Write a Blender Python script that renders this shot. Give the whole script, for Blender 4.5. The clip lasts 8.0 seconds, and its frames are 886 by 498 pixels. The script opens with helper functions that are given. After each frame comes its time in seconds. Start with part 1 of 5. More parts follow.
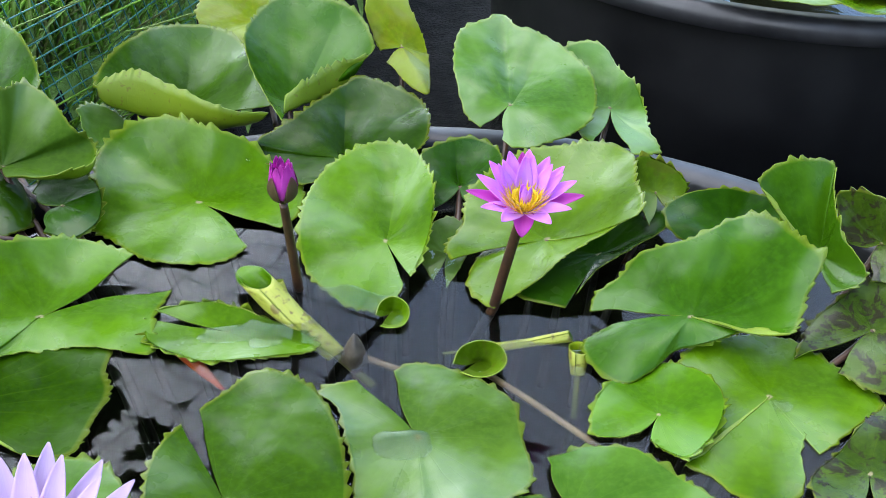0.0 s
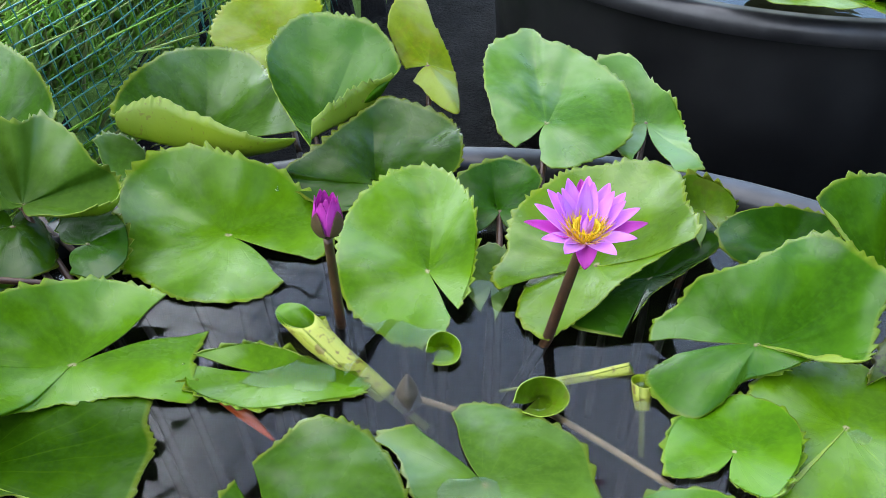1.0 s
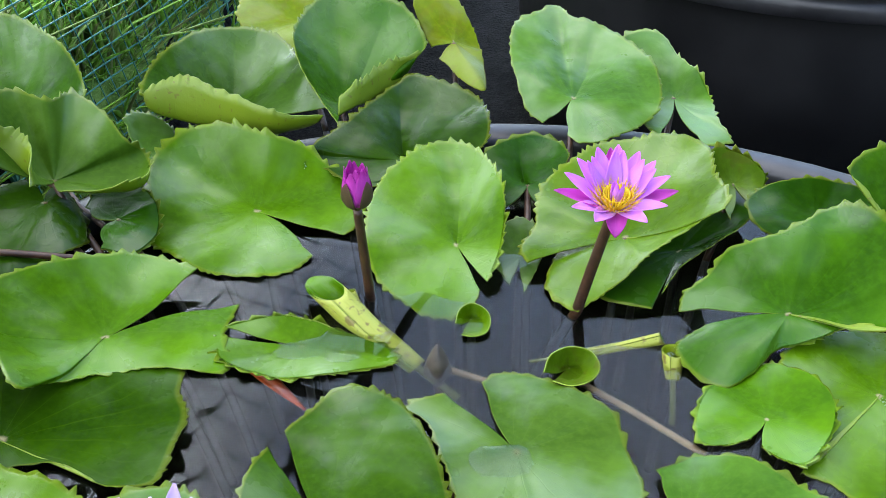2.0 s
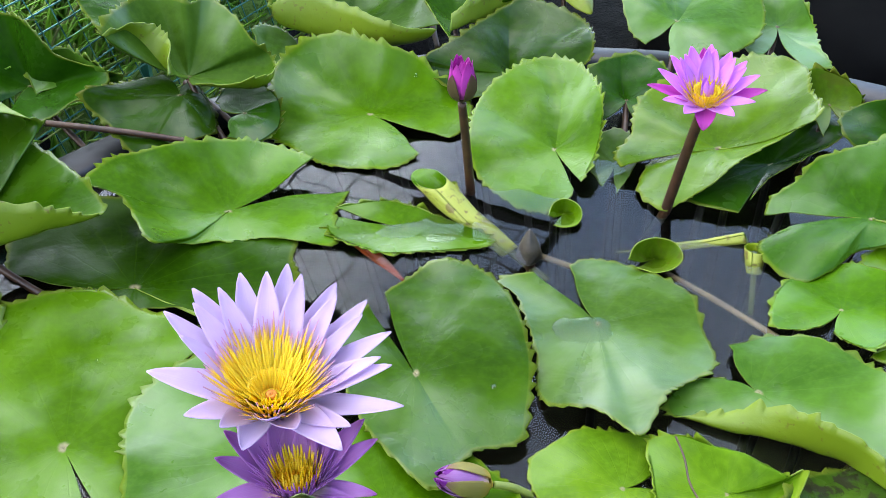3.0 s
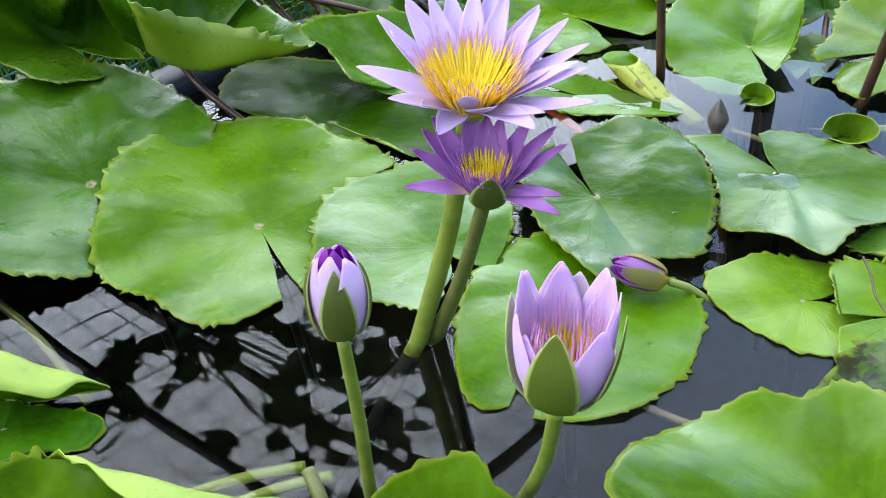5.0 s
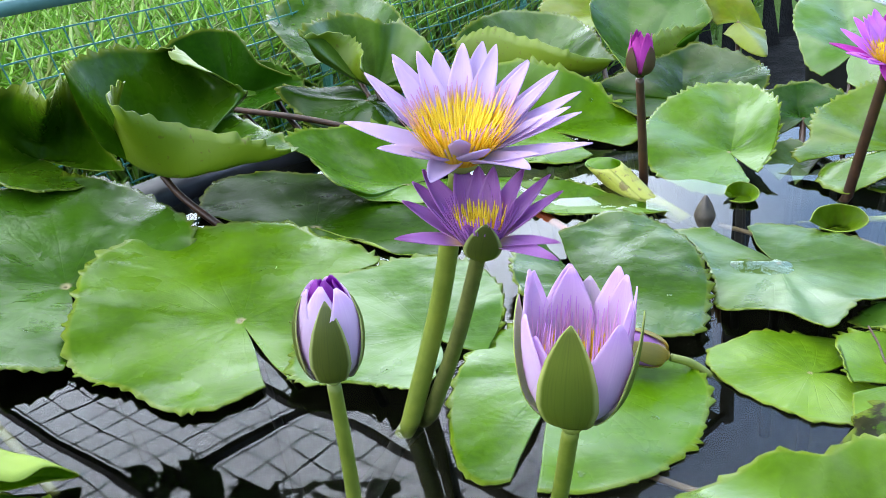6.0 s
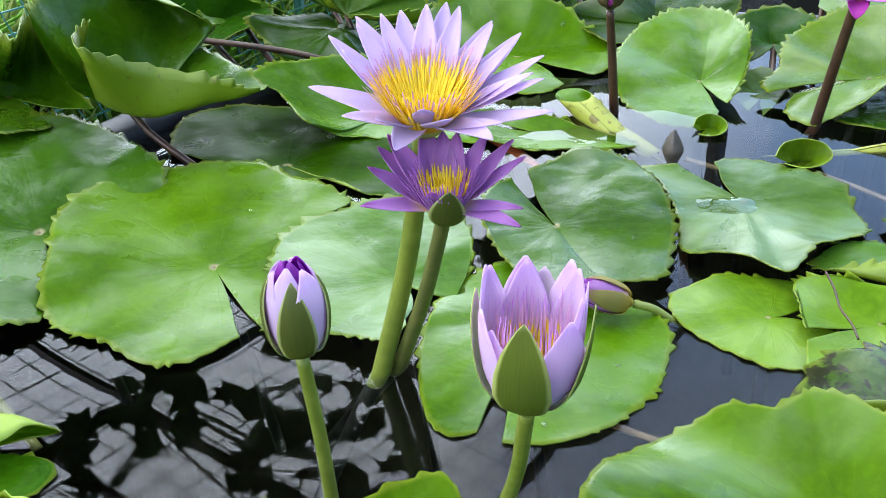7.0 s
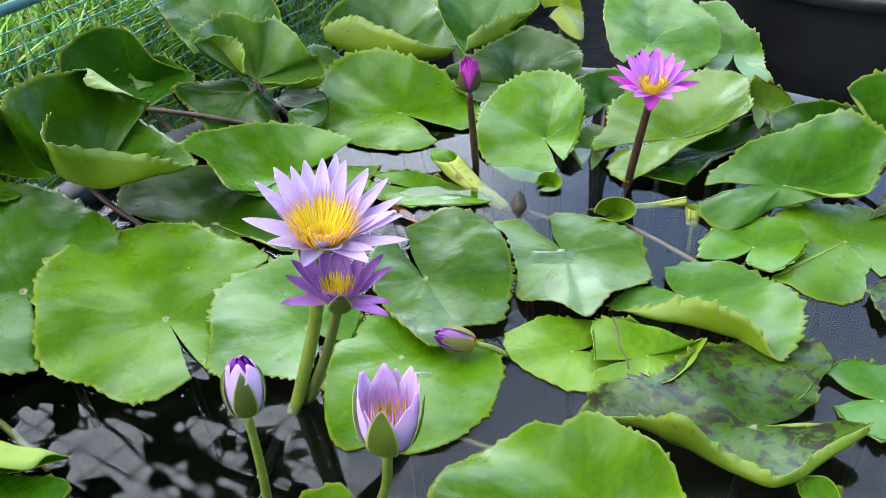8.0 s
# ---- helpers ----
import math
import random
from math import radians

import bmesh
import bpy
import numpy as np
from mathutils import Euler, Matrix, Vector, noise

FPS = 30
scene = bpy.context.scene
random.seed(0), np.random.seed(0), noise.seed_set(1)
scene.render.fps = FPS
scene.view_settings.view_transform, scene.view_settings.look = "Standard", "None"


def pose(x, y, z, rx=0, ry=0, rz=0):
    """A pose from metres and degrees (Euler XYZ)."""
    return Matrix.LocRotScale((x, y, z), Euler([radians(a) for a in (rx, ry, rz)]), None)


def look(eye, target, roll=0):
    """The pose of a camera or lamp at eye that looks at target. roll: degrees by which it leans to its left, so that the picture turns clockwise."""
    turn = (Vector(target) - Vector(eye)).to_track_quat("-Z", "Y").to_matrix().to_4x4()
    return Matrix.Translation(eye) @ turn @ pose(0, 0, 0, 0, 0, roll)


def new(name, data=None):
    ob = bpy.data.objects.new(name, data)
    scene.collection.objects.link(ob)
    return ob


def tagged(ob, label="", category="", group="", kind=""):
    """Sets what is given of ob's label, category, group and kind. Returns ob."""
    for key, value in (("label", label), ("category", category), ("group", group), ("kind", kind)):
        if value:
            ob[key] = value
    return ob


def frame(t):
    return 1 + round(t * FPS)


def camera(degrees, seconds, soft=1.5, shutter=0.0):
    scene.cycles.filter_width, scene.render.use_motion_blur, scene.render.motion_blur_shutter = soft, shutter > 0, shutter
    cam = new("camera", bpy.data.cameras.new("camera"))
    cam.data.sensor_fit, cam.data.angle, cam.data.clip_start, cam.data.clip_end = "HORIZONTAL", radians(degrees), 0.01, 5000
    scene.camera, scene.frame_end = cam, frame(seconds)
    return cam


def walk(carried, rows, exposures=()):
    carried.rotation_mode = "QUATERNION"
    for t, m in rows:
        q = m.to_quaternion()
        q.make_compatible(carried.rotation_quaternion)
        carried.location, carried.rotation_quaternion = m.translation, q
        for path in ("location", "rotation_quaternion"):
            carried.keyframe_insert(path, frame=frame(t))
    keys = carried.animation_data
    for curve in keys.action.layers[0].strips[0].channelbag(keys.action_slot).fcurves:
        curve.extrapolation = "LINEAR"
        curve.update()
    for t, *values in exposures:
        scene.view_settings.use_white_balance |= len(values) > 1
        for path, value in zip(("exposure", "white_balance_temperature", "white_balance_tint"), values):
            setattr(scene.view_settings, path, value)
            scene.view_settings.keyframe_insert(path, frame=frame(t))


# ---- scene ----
cam = camera(46.0, 8.0, soft=0.9)
PATH = [
    (0, (-0.026, 0.022, 0.61), (0.014, 1.69, -0.492), 2.1),
    (0.5, (-0.069, 0.053, 0.61), (0.001, 1.723, -0.488), 2.0),
    (1, (-0.088, 0.077, 0.606), (-0.014, 1.747, -0.492), 1.1),
    (2.3, (-0.098, 0.05, 0.584), (-0.111, 1.709, -0.533), -1.2),
    (2.5, (-0.1, 0.031, 0.58), (-0.165, 1.683, -0.547), -2.3),
    (3, (-0.08, -0.039, 0.555), (-0.257, 1.6, -0.579), -1.2),
    (3.5, (-0.066, -0.105, 0.528), (-0.41, 1.497, -0.62), -1.1),
    (4, (-0.061, -0.15, 0.486), (-0.524, 1.413, -0.673), -1.4),
    (4.5, (-0.072, -0.168, 0.444), (-0.563, 1.381, -0.723), -1.7),
    (5, (-0.077, -0.158, 0.41), (-0.572, 1.478, -0.629), -1.8),
    (5.2, (-0.083, -0.147, 0.392), (-0.586, 1.544, -0.55), -1.9),
    (6.3, (-0.086, -0.17, 0.339), (-0.563, 1.625, -0.402), -2.6),
    (6.5, (-0.081, -0.169, 0.343), (-0.557, 1.611, -0.433), -2.9),
    (7, (-0.078, -0.16, 0.38), (-0.51, 1.558, -0.548), -2.5),
    (7.5, (-0.031, -0.233, 0.491), (-0.373, 1.486, -0.474), -1.5),
    (8, (-0.016, -0.343, 0.595), (-0.266, 1.362, -0.42), -1.0),
]
walk(cam, [(t, look(eye, target, roll)) for t, eye, target, roll in PATH])

import itertools

# ---- world and light ----
world = bpy.data.worlds.new("overcast_sky")
scene.world = world
world.use_nodes = True
wn, wl = world.node_tree.nodes, world.node_tree.links
wn.clear()
sky = wn.new("ShaderNodeTexSky")
sky.sky_type, sky.sun_disc = "NISHITA", False
sky.sun_elevation, sky.sun_rotation = radians(71), radians(23)
sky.air_density, sky.dust_density, sky.ozone_density = 1.0, 0.3, 3.0
sky_bg = wn.new("ShaderNodeBackground")
sky_bg.inputs["Strength"].default_value = 0.48
cloud_bg = wn.new("ShaderNodeBackground")
cloud_bg.inputs["Color"].default_value = (0.95, 0.95, 0.93, 1)
# a bright cloud bank over the western half, thinning to blue overhead and in the east
sky_dir = wn.new("ShaderNodeTexCoord").outputs["Generated"]
cloud_noise = wn.new("ShaderNodeTexNoise")
cloud_noise.inputs["Scale"].default_value, cloud_noise.inputs["Detail"].default_value = 3.2, 5.0
cloud_side = wn.new("ShaderNodeVectorMath")
cloud_side.operation = "DOT_PRODUCT"
cloud_side.inputs[1].default_value = (-0.908, 0.0, -0.418)
cloud_edge = wn.new("ShaderNodeMath")
cloud_edge.operation = "MULTIPLY_ADD"
cloud_edge.inputs[1].default_value = 0.36
cloud_cover = wn.new("ShaderNodeMapRange")
cloud_cover.interpolation_type = "SMOOTHSTEP"
for key, v in (("From Min", -0.04), ("From Max", 0.17), ("To Min", 0.05), ("To Max", 4.6)):
    cloud_cover.inputs[key].default_value = v
# thin cloud glowing widely round the veiled sun
glow_side = wn.new("ShaderNodeVectorMath")
glow_side.operation = "DOT_PRODUCT"
glow_side.inputs[1].default_value = (0.13, 0.29, 0.95)
glow = wn.new("ShaderNodeMapRange")
glow.interpolation_type = "SMOOTHSTEP"
for key, v in (("From Min", 0.62), ("From Max", 0.98), ("To Min", 0.0), ("To Max", 1.9)):
    glow.inputs[key].default_value = v
cloud_sum = wn.new("ShaderNodeMath")
sky_mix = wn.new("ShaderNodeAddShader")
sky_out = wn.new("ShaderNodeOutputWorld")
wl.new(sky_dir, cloud_noise.inputs["Vector"])
wl.new(sky_dir, cloud_side.inputs[0])
wl.new(cloud_noise.outputs["Fac"], cloud_edge.inputs[0])
wl.new(cloud_side.outputs["Value"], cloud_edge.inputs[2])
wl.new(cloud_edge.outputs[0], cloud_cover.inputs["Value"])
wl.new(sky_dir, glow_side.inputs[0])
wl.new(glow_side.outputs["Value"], glow.inputs["Value"])
wl.new(cloud_cover.outputs[0], cloud_sum.inputs[0])
wl.new(glow.outputs[0], cloud_sum.inputs[1])
wl.new(cloud_sum.outputs[0], cloud_bg.inputs["Strength"])
wl.new(sky.outputs[0], sky_bg.inputs["Color"])
wl.new(sky_bg.outputs[0], sky_mix.inputs[0])
wl.new(cloud_bg.outputs[0], sky_mix.inputs[1])
wl.new(sky_mix.outputs[0], sky_out.inputs["Surface"])

sun = new("sun", bpy.data.lights.new("sun", "SUN"))
sun.data.energy, sun.data.angle, sun.data.color = 0.6, radians(35), (1.0, 0.87, 0.68)
sun.matrix_world = look((0.6, 1.9, 4.5), (0, 0.5, 0))


# ---- materials ----
def material(name):
    m = bpy.data.materials.new(name)
    m.use_nodes = True
    t = m.node_tree
    return m, t, t.nodes["Principled BSDF"]


def node(t, kind, ins=None, **props):
    n = t.nodes.new("ShaderNode" + kind)
    for k, v in props.items():
        setattr(n, k, v)
    for k, v in (ins or {}).items():
        if isinstance(v, bpy.types.NodeSocket):
            t.links.new(v, n.inputs[k])
        else:
            n.inputs[k].default_value = v
    return n


def rgba(c):
    return (c[0], c[1], c[2], 1.0)


def mixed(t, fac, a, b, blend="MIX"):
    n = node(t, "Mix", data_type="RGBA", blend_type=blend)
    for key, v in ((0, fac), (6, a), (7, b)):
        if isinstance(v, bpy.types.NodeSocket):
            t.links.new(v, n.inputs[key])
        else:
            n.inputs[key].default_value = v if key == 0 else rgba(v)
    return n.outputs[2]


def calc(t, op, a, b=0.5, c=0.5):
    n = node(t, "Math", operation=op)
    for i, v in enumerate((a, b, c)):
        if isinstance(v, bpy.types.NodeSocket):
            t.links.new(v, n.inputs[i])
        else:
            n.inputs[i].default_value = v
    return n.outputs[0]


def ranged(t, v, a, b, c=0.0, d=1.0, smooth=True):
    n = node(t, "MapRange", {"Value": v, "From Min": a, "From Max": b, "To Min": c, "To Max": d})
    n.interpolation_type = "SMOOTHSTEP" if smooth else "LINEAR"
    return n.outputs[0]


def noisy(t, scale, detail=4.0, rough=0.55, coord=None, distort=0.0):
    c = coord or node(t, "TexCoord").outputs["Object"]
    return node(t, "TexNoise", {"Vector": c, "Scale": scale, "Detail": detail, "Roughness": rough, "Distortion": distort}).outputs["Fac"]


def bumped(t, p, height, strength, distance=0.001):
    n = node(t, "Bump", {"Height": height, "Strength": strength, "Distance": distance})
    t.links.new(n.outputs[0], p.inputs["Normal"])


def veins(t):
    """Radial ribs that fork towards the rim, from the polar UV of a blade (x: turns, y: centre to rim)."""
    uv = node(t, "UVMap").outputs[0]
    x, y = node(t, "SeparateXYZ", {0: uv}).outputs[:2]
    wob = calc(t, "MULTIPLY", calc(t, "SUBTRACT", noisy(t, 14.0, 2.0), 0.5), 0.03)
    a = calc(t, "ADD", x, wob)
    tri = lambda n: calc(t, "ABSOLUTE", calc(t, "SUBTRACT", calc(t, "FRACT", calc(t, "MULTIPLY", a, n)), 0.5))
    main = calc(t, "MULTIPLY", ranged(t, tri(17.0), 0.44, 0.5), ranged(t, y, 1.0, 0.25))
    fork = calc(t, "MULTIPLY", ranged(t, tri(34.0), 0.42, 0.5), calc(t, "MULTIPLY", ranged(t, y, 0.3, 0.55), ranged(t, y, 1.05, 0.6)))
    return x, y, calc(t, "MAXIMUM", main, calc(t, "MULTIPLY", fork, 0.6))


def leaf_top(name, deep, light, rough=0.4, spots=0.0, spot_colour=(0.05, 0.03, 0.02), gloss=0.3, ribs=0.14, blot=34.0, relief=0.4):
    m, t, p = material(name)
    x, y, vein = veins(t)
    rand = node(t, "ObjectInfo").outputs["Random"]
    broad = noisy(t, 9.0, 4.0)
    fine = noisy(t, 160.0, 4.0)
    col = mixed(t, ranged(t, broad, 0.34, 0.66), tuple(v * 0.82 for v in deep), tuple(v * 1.06 for v in light))
    col = mixed(t, calc(t, "MULTIPLY", ranged(t, fine, 0.35, 0.75), 0.25), col, tuple(v * 1.25 for v in light))
    col = mixed(t, calc(t, "MULTIPLY", vein, ribs), col, (light[0] * 1.35, light[1] * 1.2, light[2] * 1.3))
    col = mixed(t, ranged(t, y, 0.045, 0.015), col, (0.22, 0.2, 0.1))
    col = mixed(t, calc(t, "MULTIPLY", ranged(t, y, 0.95, 1.0), 0.3), col, (0.2, 0.22, 0.02))
    if spots:
        patch = noisy(t, blot, 5.0, 0.65, distort=0.6)
        col = mixed(t, calc(t, "MULTIPLY", ranged(t, patch, 0.5, 0.58), spots), col, spot_colour)
    speck = ranged(t, noisy(t, 330.0, 2.0), 0.76, 0.8)
    col = mixed(t, calc(t, "MULTIPLY", speck, 0.5), col, (0.04, 0.035, 0.01))
    hue = node(t, "HueSaturation", {"Color": col, "Hue": ranged(t, rand, 0, 1, 0.488, 0.508, False), "Value": ranged(t, rand, 0, 1, 0.88, 1.12, False)})
    t.links.new(hue.outputs[0], p.inputs["Base Color"])
    t.links.new(ranged(t, noisy(t, 25.0, 4.0), 0.3, 0.7, rough - 0.1, rough + 0.05), p.inputs["Roughness"])
    p.inputs["IOR"].default_value = 1.5
    t.links.new(ranged(t, noisy(t, 9.0, 3.0, distort=0.4), 0.42, 0.68, gloss * 0.08, gloss * 1.7), p.inputs["Specular IOR Level"])
    pol = node(t, "CombineXYZ", {0: calc(t, "MULTIPLY", x, 46.0), 1: calc(t, "MULTIPLY", y, 3.2), 2: calc(t, "MULTIPLY", rand, 20.0)}).outputs[0]
    pleat = node(t, "TexNoise", {"Vector": pol, "Scale": 1.0, "Detail": 4.0, "Roughness": 0.6, "Distortion": 0.5}).outputs["Fac"]
    vein = calc(t, "SUBTRACT", vein, calc(t, "MULTIPLY", pleat, calc(t, "MULTIPLY", ranged(t, y, 0.05, 0.4), 0.8)))
    height = calc(t, "ADD", calc(t, "MULTIPLY", vein, -0.12), calc(t, "ADD", calc(t, "MULTIPLY", noisy(t, 75.0, 5.0, 0.65), 0.55), calc(t, "MULTIPLY", noisy(t, 24.0, 3.0, distort=0.5), 3.0)))
    bumped(t, p, height, relief, 0.0016)
    return m


def leaf_under(name, a, b, spots=0.5, speck=0.61):
    m, t, p = material(name)
    x, y, vein = veins(t)
    col = mixed(t, noisy(t, 18.0, 3.0), a, b)
    col = mixed(t, calc(t, "MULTIPLY", vein, 0.35), col, tuple(v * 0.72 for v in a))
    col = mixed(t, calc(t, "MULTIPLY", ranged(t, noisy(t, 150.0, 4.0), speck, speck + 0.06), spots), col, (0.1, 0.055, 0.015))
    t.links.new(col, p.inputs["Base Color"])
    p.inputs["Roughness"].default_value = 0.5
    bumped(t, p, calc(t, "ADD", vein, noisy(t, 120.0, 3.0)), 0.4, 0.001)
    return m


def plain(name, a, b, scale=40.0, rough=0.5, bump=0.3, metal=0.0, distance=0.001):
    m, t, p = material(name)
    n = noisy(t, scale, 5.0)
    t.links.new(mixed(t, ranged(t, n, 0.3, 0.7), a, b), p.inputs["Base Color"])
    t.links.new(ranged(t, noisy(t, scale * 0.4, 4.0), 0.3, 0.7, rough - 0.08, rough + 0.1), p.inputs["Roughness"])
    p.inputs["Metallic"].default_value = metal
    if bump:
        bumped(t, p, noisy(t, scale * 3.0, 4.0), bump, distance)
    return m


def petal_mat(name, base, body, tip, streak, outer=None):
    """Thin petal: colour runs from base to tip, fine streaks along it, some light passes through."""
    m, t, p = material(name)
    uv = node(t, "UVMap").outputs[0]
    x, y = node(t, "SeparateXYZ", {0: uv}).outputs[:2]
    col = mixed(t, ranged(t, y, 0.0, 0.35), base, body)
    col = mixed(t, ranged(t, y, 0.7, 1.0), col, tip)
    lines = node(t, "TexNoise", {"Vector": node(t, "Mapping", {"Vector": uv, "Scale": (26.0, 1.6, 1.0)}).outputs[0], "Scale": 1.0, "Detail": 3.0}).outputs["Fac"]
    col = mixed(t, calc(t, "MULTIPLY", ranged(t, lines, 0.45, 0.75), 0.4), col, streak)
    if outer:
        col = mixed(t, ranged(t, calc(t, "ABSOLUTE", calc(t, "SUBTRACT", x, 0.5)), 0.38, 0.47), col, outer)
    rand = node(t, "ObjectInfo").outputs["Random"]
    hue = node(t, "HueSaturation", {"Color": col, "Value": ranged(t, rand, 0, 1, 0.9, 1.08, False)})
    t.links.new(hue.outputs[0], p.inputs["Base Color"])
    p.inputs["Roughness"].default_value = 0.48
    bumped(t, p, lines, 0.25, 0.0008)
    tr = node(t, "BsdfTranslucent", {"Color": hue.outputs[0]})
    mx = node(t, "MixShader", {0: 0.5, 1: p.outputs[0], 2: tr.outputs[0]})
    t.links.new(mx.outputs[0], t.nodes["Material Output"].inputs["Surface"])
    return m


TOPS = {
    "fresh": leaf_top("leaf_fresh_green", (0.0354, 0.0944, 0.00077), (0.0645, 0.145, 0.0016), 0.32, gloss=0.32),
    "mid": leaf_top("leaf_mid_green", (0.0166, 0.0552, 0.0011), (0.0347, 0.092, 0.0021), 0.29, gloss=0.28),
    "pale": leaf_top("leaf_pale_green", (0.0323, 0.0904, 0.0048), (0.059, 0.134, 0.011), 0.36, gloss=0.5),
    "dark": leaf_top("leaf_dark_green", (0.00828, 0.0334, 0.00077), (0.018, 0.0563, 0.0016), 0.27, gloss=0.2),
    # a deep green, its base colour lowered further for the shade on that pad
    "deep": leaf_top("leaf_shaded_deep_green", (0.00918, 0.0366, 0.0007), (0.0198, 0.06, 0.0012), 0.34, gloss=0.08, ribs=0.5),
    "cup": leaf_top("leaf_cup_green", (0.0166, 0.0542, 0.00077), (0.0333, 0.088, 0.0016), 0.3, gloss=0.2),
    "yellow": leaf_top("leaf_yellowing", (0.082, 0.134, 0.0021), (0.119, 0.174, 0.0035), 0.44, 0.18, (0.12, 0.08, 0.015), gloss=0.25),
    "vari": leaf_top("leaf_mottled", (0.0161, 0.042, 0.0026), (0.0444, 0.084, 0.0069), 0.3, 0.85, (0.016, 0.012, 0.008), gloss=0.32, blot=58.0, relief=0.8),
    "lime": leaf_top("leaf_lime_green", (0.0564, 0.131, 0.0026), (0.106, 0.194, 0.0069), 0.42, gloss=0.3, relief=0.9),
    "brown": leaf_top("leaf_brownish", (0.0363, 0.084, 0.0016), (0.0645, 0.127, 0.0026), 0.42, 0.3, (0.06, 0.045, 0.01), gloss=0.3),
}
UNDER = leaf_under("leaf_underside", (0.1, 0.165, 0.002), (0.155, 0.225, 0.004))
UNDER_YELLOW = leaf_under("leaf_underside_yellow", (0.17, 0.27, 0.012), (0.24, 0.34, 0.025), 0.15)
ROLL = leaf_under("young_leaf_roll", (0.22, 0.27, 0.02), (0.34, 0.35, 0.05), 0.75, 0.555)
STEM_GREEN = plain("stem_green", (0.13, 0.175, 0.018), (0.19, 0.235, 0.03), 60.0, 0.4)
STEM_OLIVE = plain("stem_olive", (0.085, 0.1, 0.02), (0.13, 0.14, 0.03), 90.0, 0.42)
STEM_BROWN = plain("stem_brown", (0.035, 0.0154, 0.0084), (0.07, 0.0315, 0.014), 70.0, 0.42)
# near-black base colour stands in for the light lost in murky water
STEM_MURK = plain("murk_dark_stalk", (0.003, 0.0028, 0.002), (0.006, 0.005, 0.0035), 70.0, 0.6)
RUST = plain("rusty_leaf_skin", (0.36, 0.045, 0.01), (0.45, 0.08, 0.014), 70.0, 0.5)
STEM_PALE = plain("stem_pale_brown", (0.168, 0.112, 0.063), (0.238, 0.168, 0.091), 60.0, 0.5)
CONE_SKIN = plain("closed_bud_skin", (0.045, 0.036, 0.026), (0.09, 0.075, 0.05), 80.0, 0.45)
LILAC = petal_mat("petal_lilac", (0.84, 0.74, 0.84), (0.69, 0.54, 0.77), (0.63, 0.48, 0.76), (0.74, 0.62, 0.81))
LILAC_PINK = petal_mat("petal_rosy_lilac", (0.88, 0.8, 0.86), (0.8, 0.62, 0.82), (0.72, 0.5, 0.8), (0.86, 0.72, 0.86))
PURPLE = petal_mat("petal_purple", (0.92, 0.74, 0.4), (0.5, 0.22, 0.56), (0.32, 0.07, 0.34), (0.58, 0.36, 0.68))
PINK = petal_mat("petal_magenta", (0.92, 0.66, 0.82), (0.76, 0.32, 0.88), (0.66, 0.2, 0.82), (0.86, 0.5, 0.92))
PINK_DEEP = petal_mat("sepal_magenta", (0.66, 0.12, 0.5), (0.62, 0.06, 0.5), (0.4, 0.02, 0.3), (0.72, 0.16, 0.62))
DEEP = petal_mat("petal_deep_violet", (0.42, 0.08, 0.5), (0.36, 0.03, 0.46), (0.25, 0.012, 0.34), (0.46, 0.1, 0.55))
SEPAL = petal_mat("sepal_green", (0.2, 0.27, 0.025), (0.16, 0.24, 0.025), (0.16, 0.22, 0.03), (0.1, 0.16, 0.02), (0.5, 0.6, 0.16))
SEPAL_OLIVE = petal_mat("sepal_olive", (0.19, 0.24, 0.03), (0.15, 0.19, 0.03), (0.14, 0.17, 0.035), (0.09, 0.11, 0.03), (0.5, 0.58, 0.2))
SEPAL_BROWN = petal_mat("sepal_brown_green", (0.11, 0.1, 0.03), (0.14, 0.1, 0.045), (0.2, 0.07, 0.08), (0.08, 0.06, 0.02))
CONE_ORANGE = plain("orange_pistil", (0.45, 0.15, 0.01), (0.6, 0.24, 0.015), 300.0, 0.5)
STAMEN_LILAC = petal_mat("stamen_lilac", (0.95, 0.78, 0.2), (0.84, 0.56, 0.74), (0.62, 0.32, 0.74), (0.8, 0.5, 0.78))
STAMEN_PURPLE = petal_mat("stamen_purple", (0.9, 0.6, 0.2), (0.6, 0.3, 0.66), (0.48, 0.18, 0.62), (0.56, 0.28, 0.66))
STAMEN_GOLD = petal_mat("stamen_gold", (0.97, 0.62, 0.015), (0.98, 0.76, 0.03), (0.98, 0.8, 0.06), (0.97, 0.66, 0.02))
SEPAL_OCHRE = petal_mat("sepal_ochre", (0.5, 0.36, 0.05), (0.36, 0.32, 0.08), (0.3, 0.16, 0.12), (0.26, 0.24, 0.06))
STAMEN = petal_mat("stamen_yellow", (0.96, 0.7, 0.02), (0.97, 0.76, 0.05), (0.6, 0.3, 0.72), (0.96, 0.7, 0.06))
STAMEN_IN = petal_mat("stamen_orange", (0.96, 0.6, 0.015), (0.97, 0.8, 0.05), (0.97, 0.84, 0.1), (0.95, 0.66, 0.02))
TUB = plain("black_plastic", (0.0039, 0.0039, 0.00455), (0.0078, 0.0078, 0.00845), 14.0, 0.45, 0.15)
# olive lining colour stands in for light scattered by murky water
MURK = plain("olive_murk", (0.008, 0.0085, 0.006), (0.016, 0.016, 0.011), 2.0, 0.95, 0)
MURK.node_tree.nodes["Principled BSDF"].inputs["Specular IOR Level"].default_value = 0.0
# rim base colour a few times lighter than the tub wall's
TUB_RIM = plain("greyed_black_plastic", (0.013, 0.013, 0.0143), (0.0292, 0.0292, 0.0312), 22.0, 0.42, 0.25)
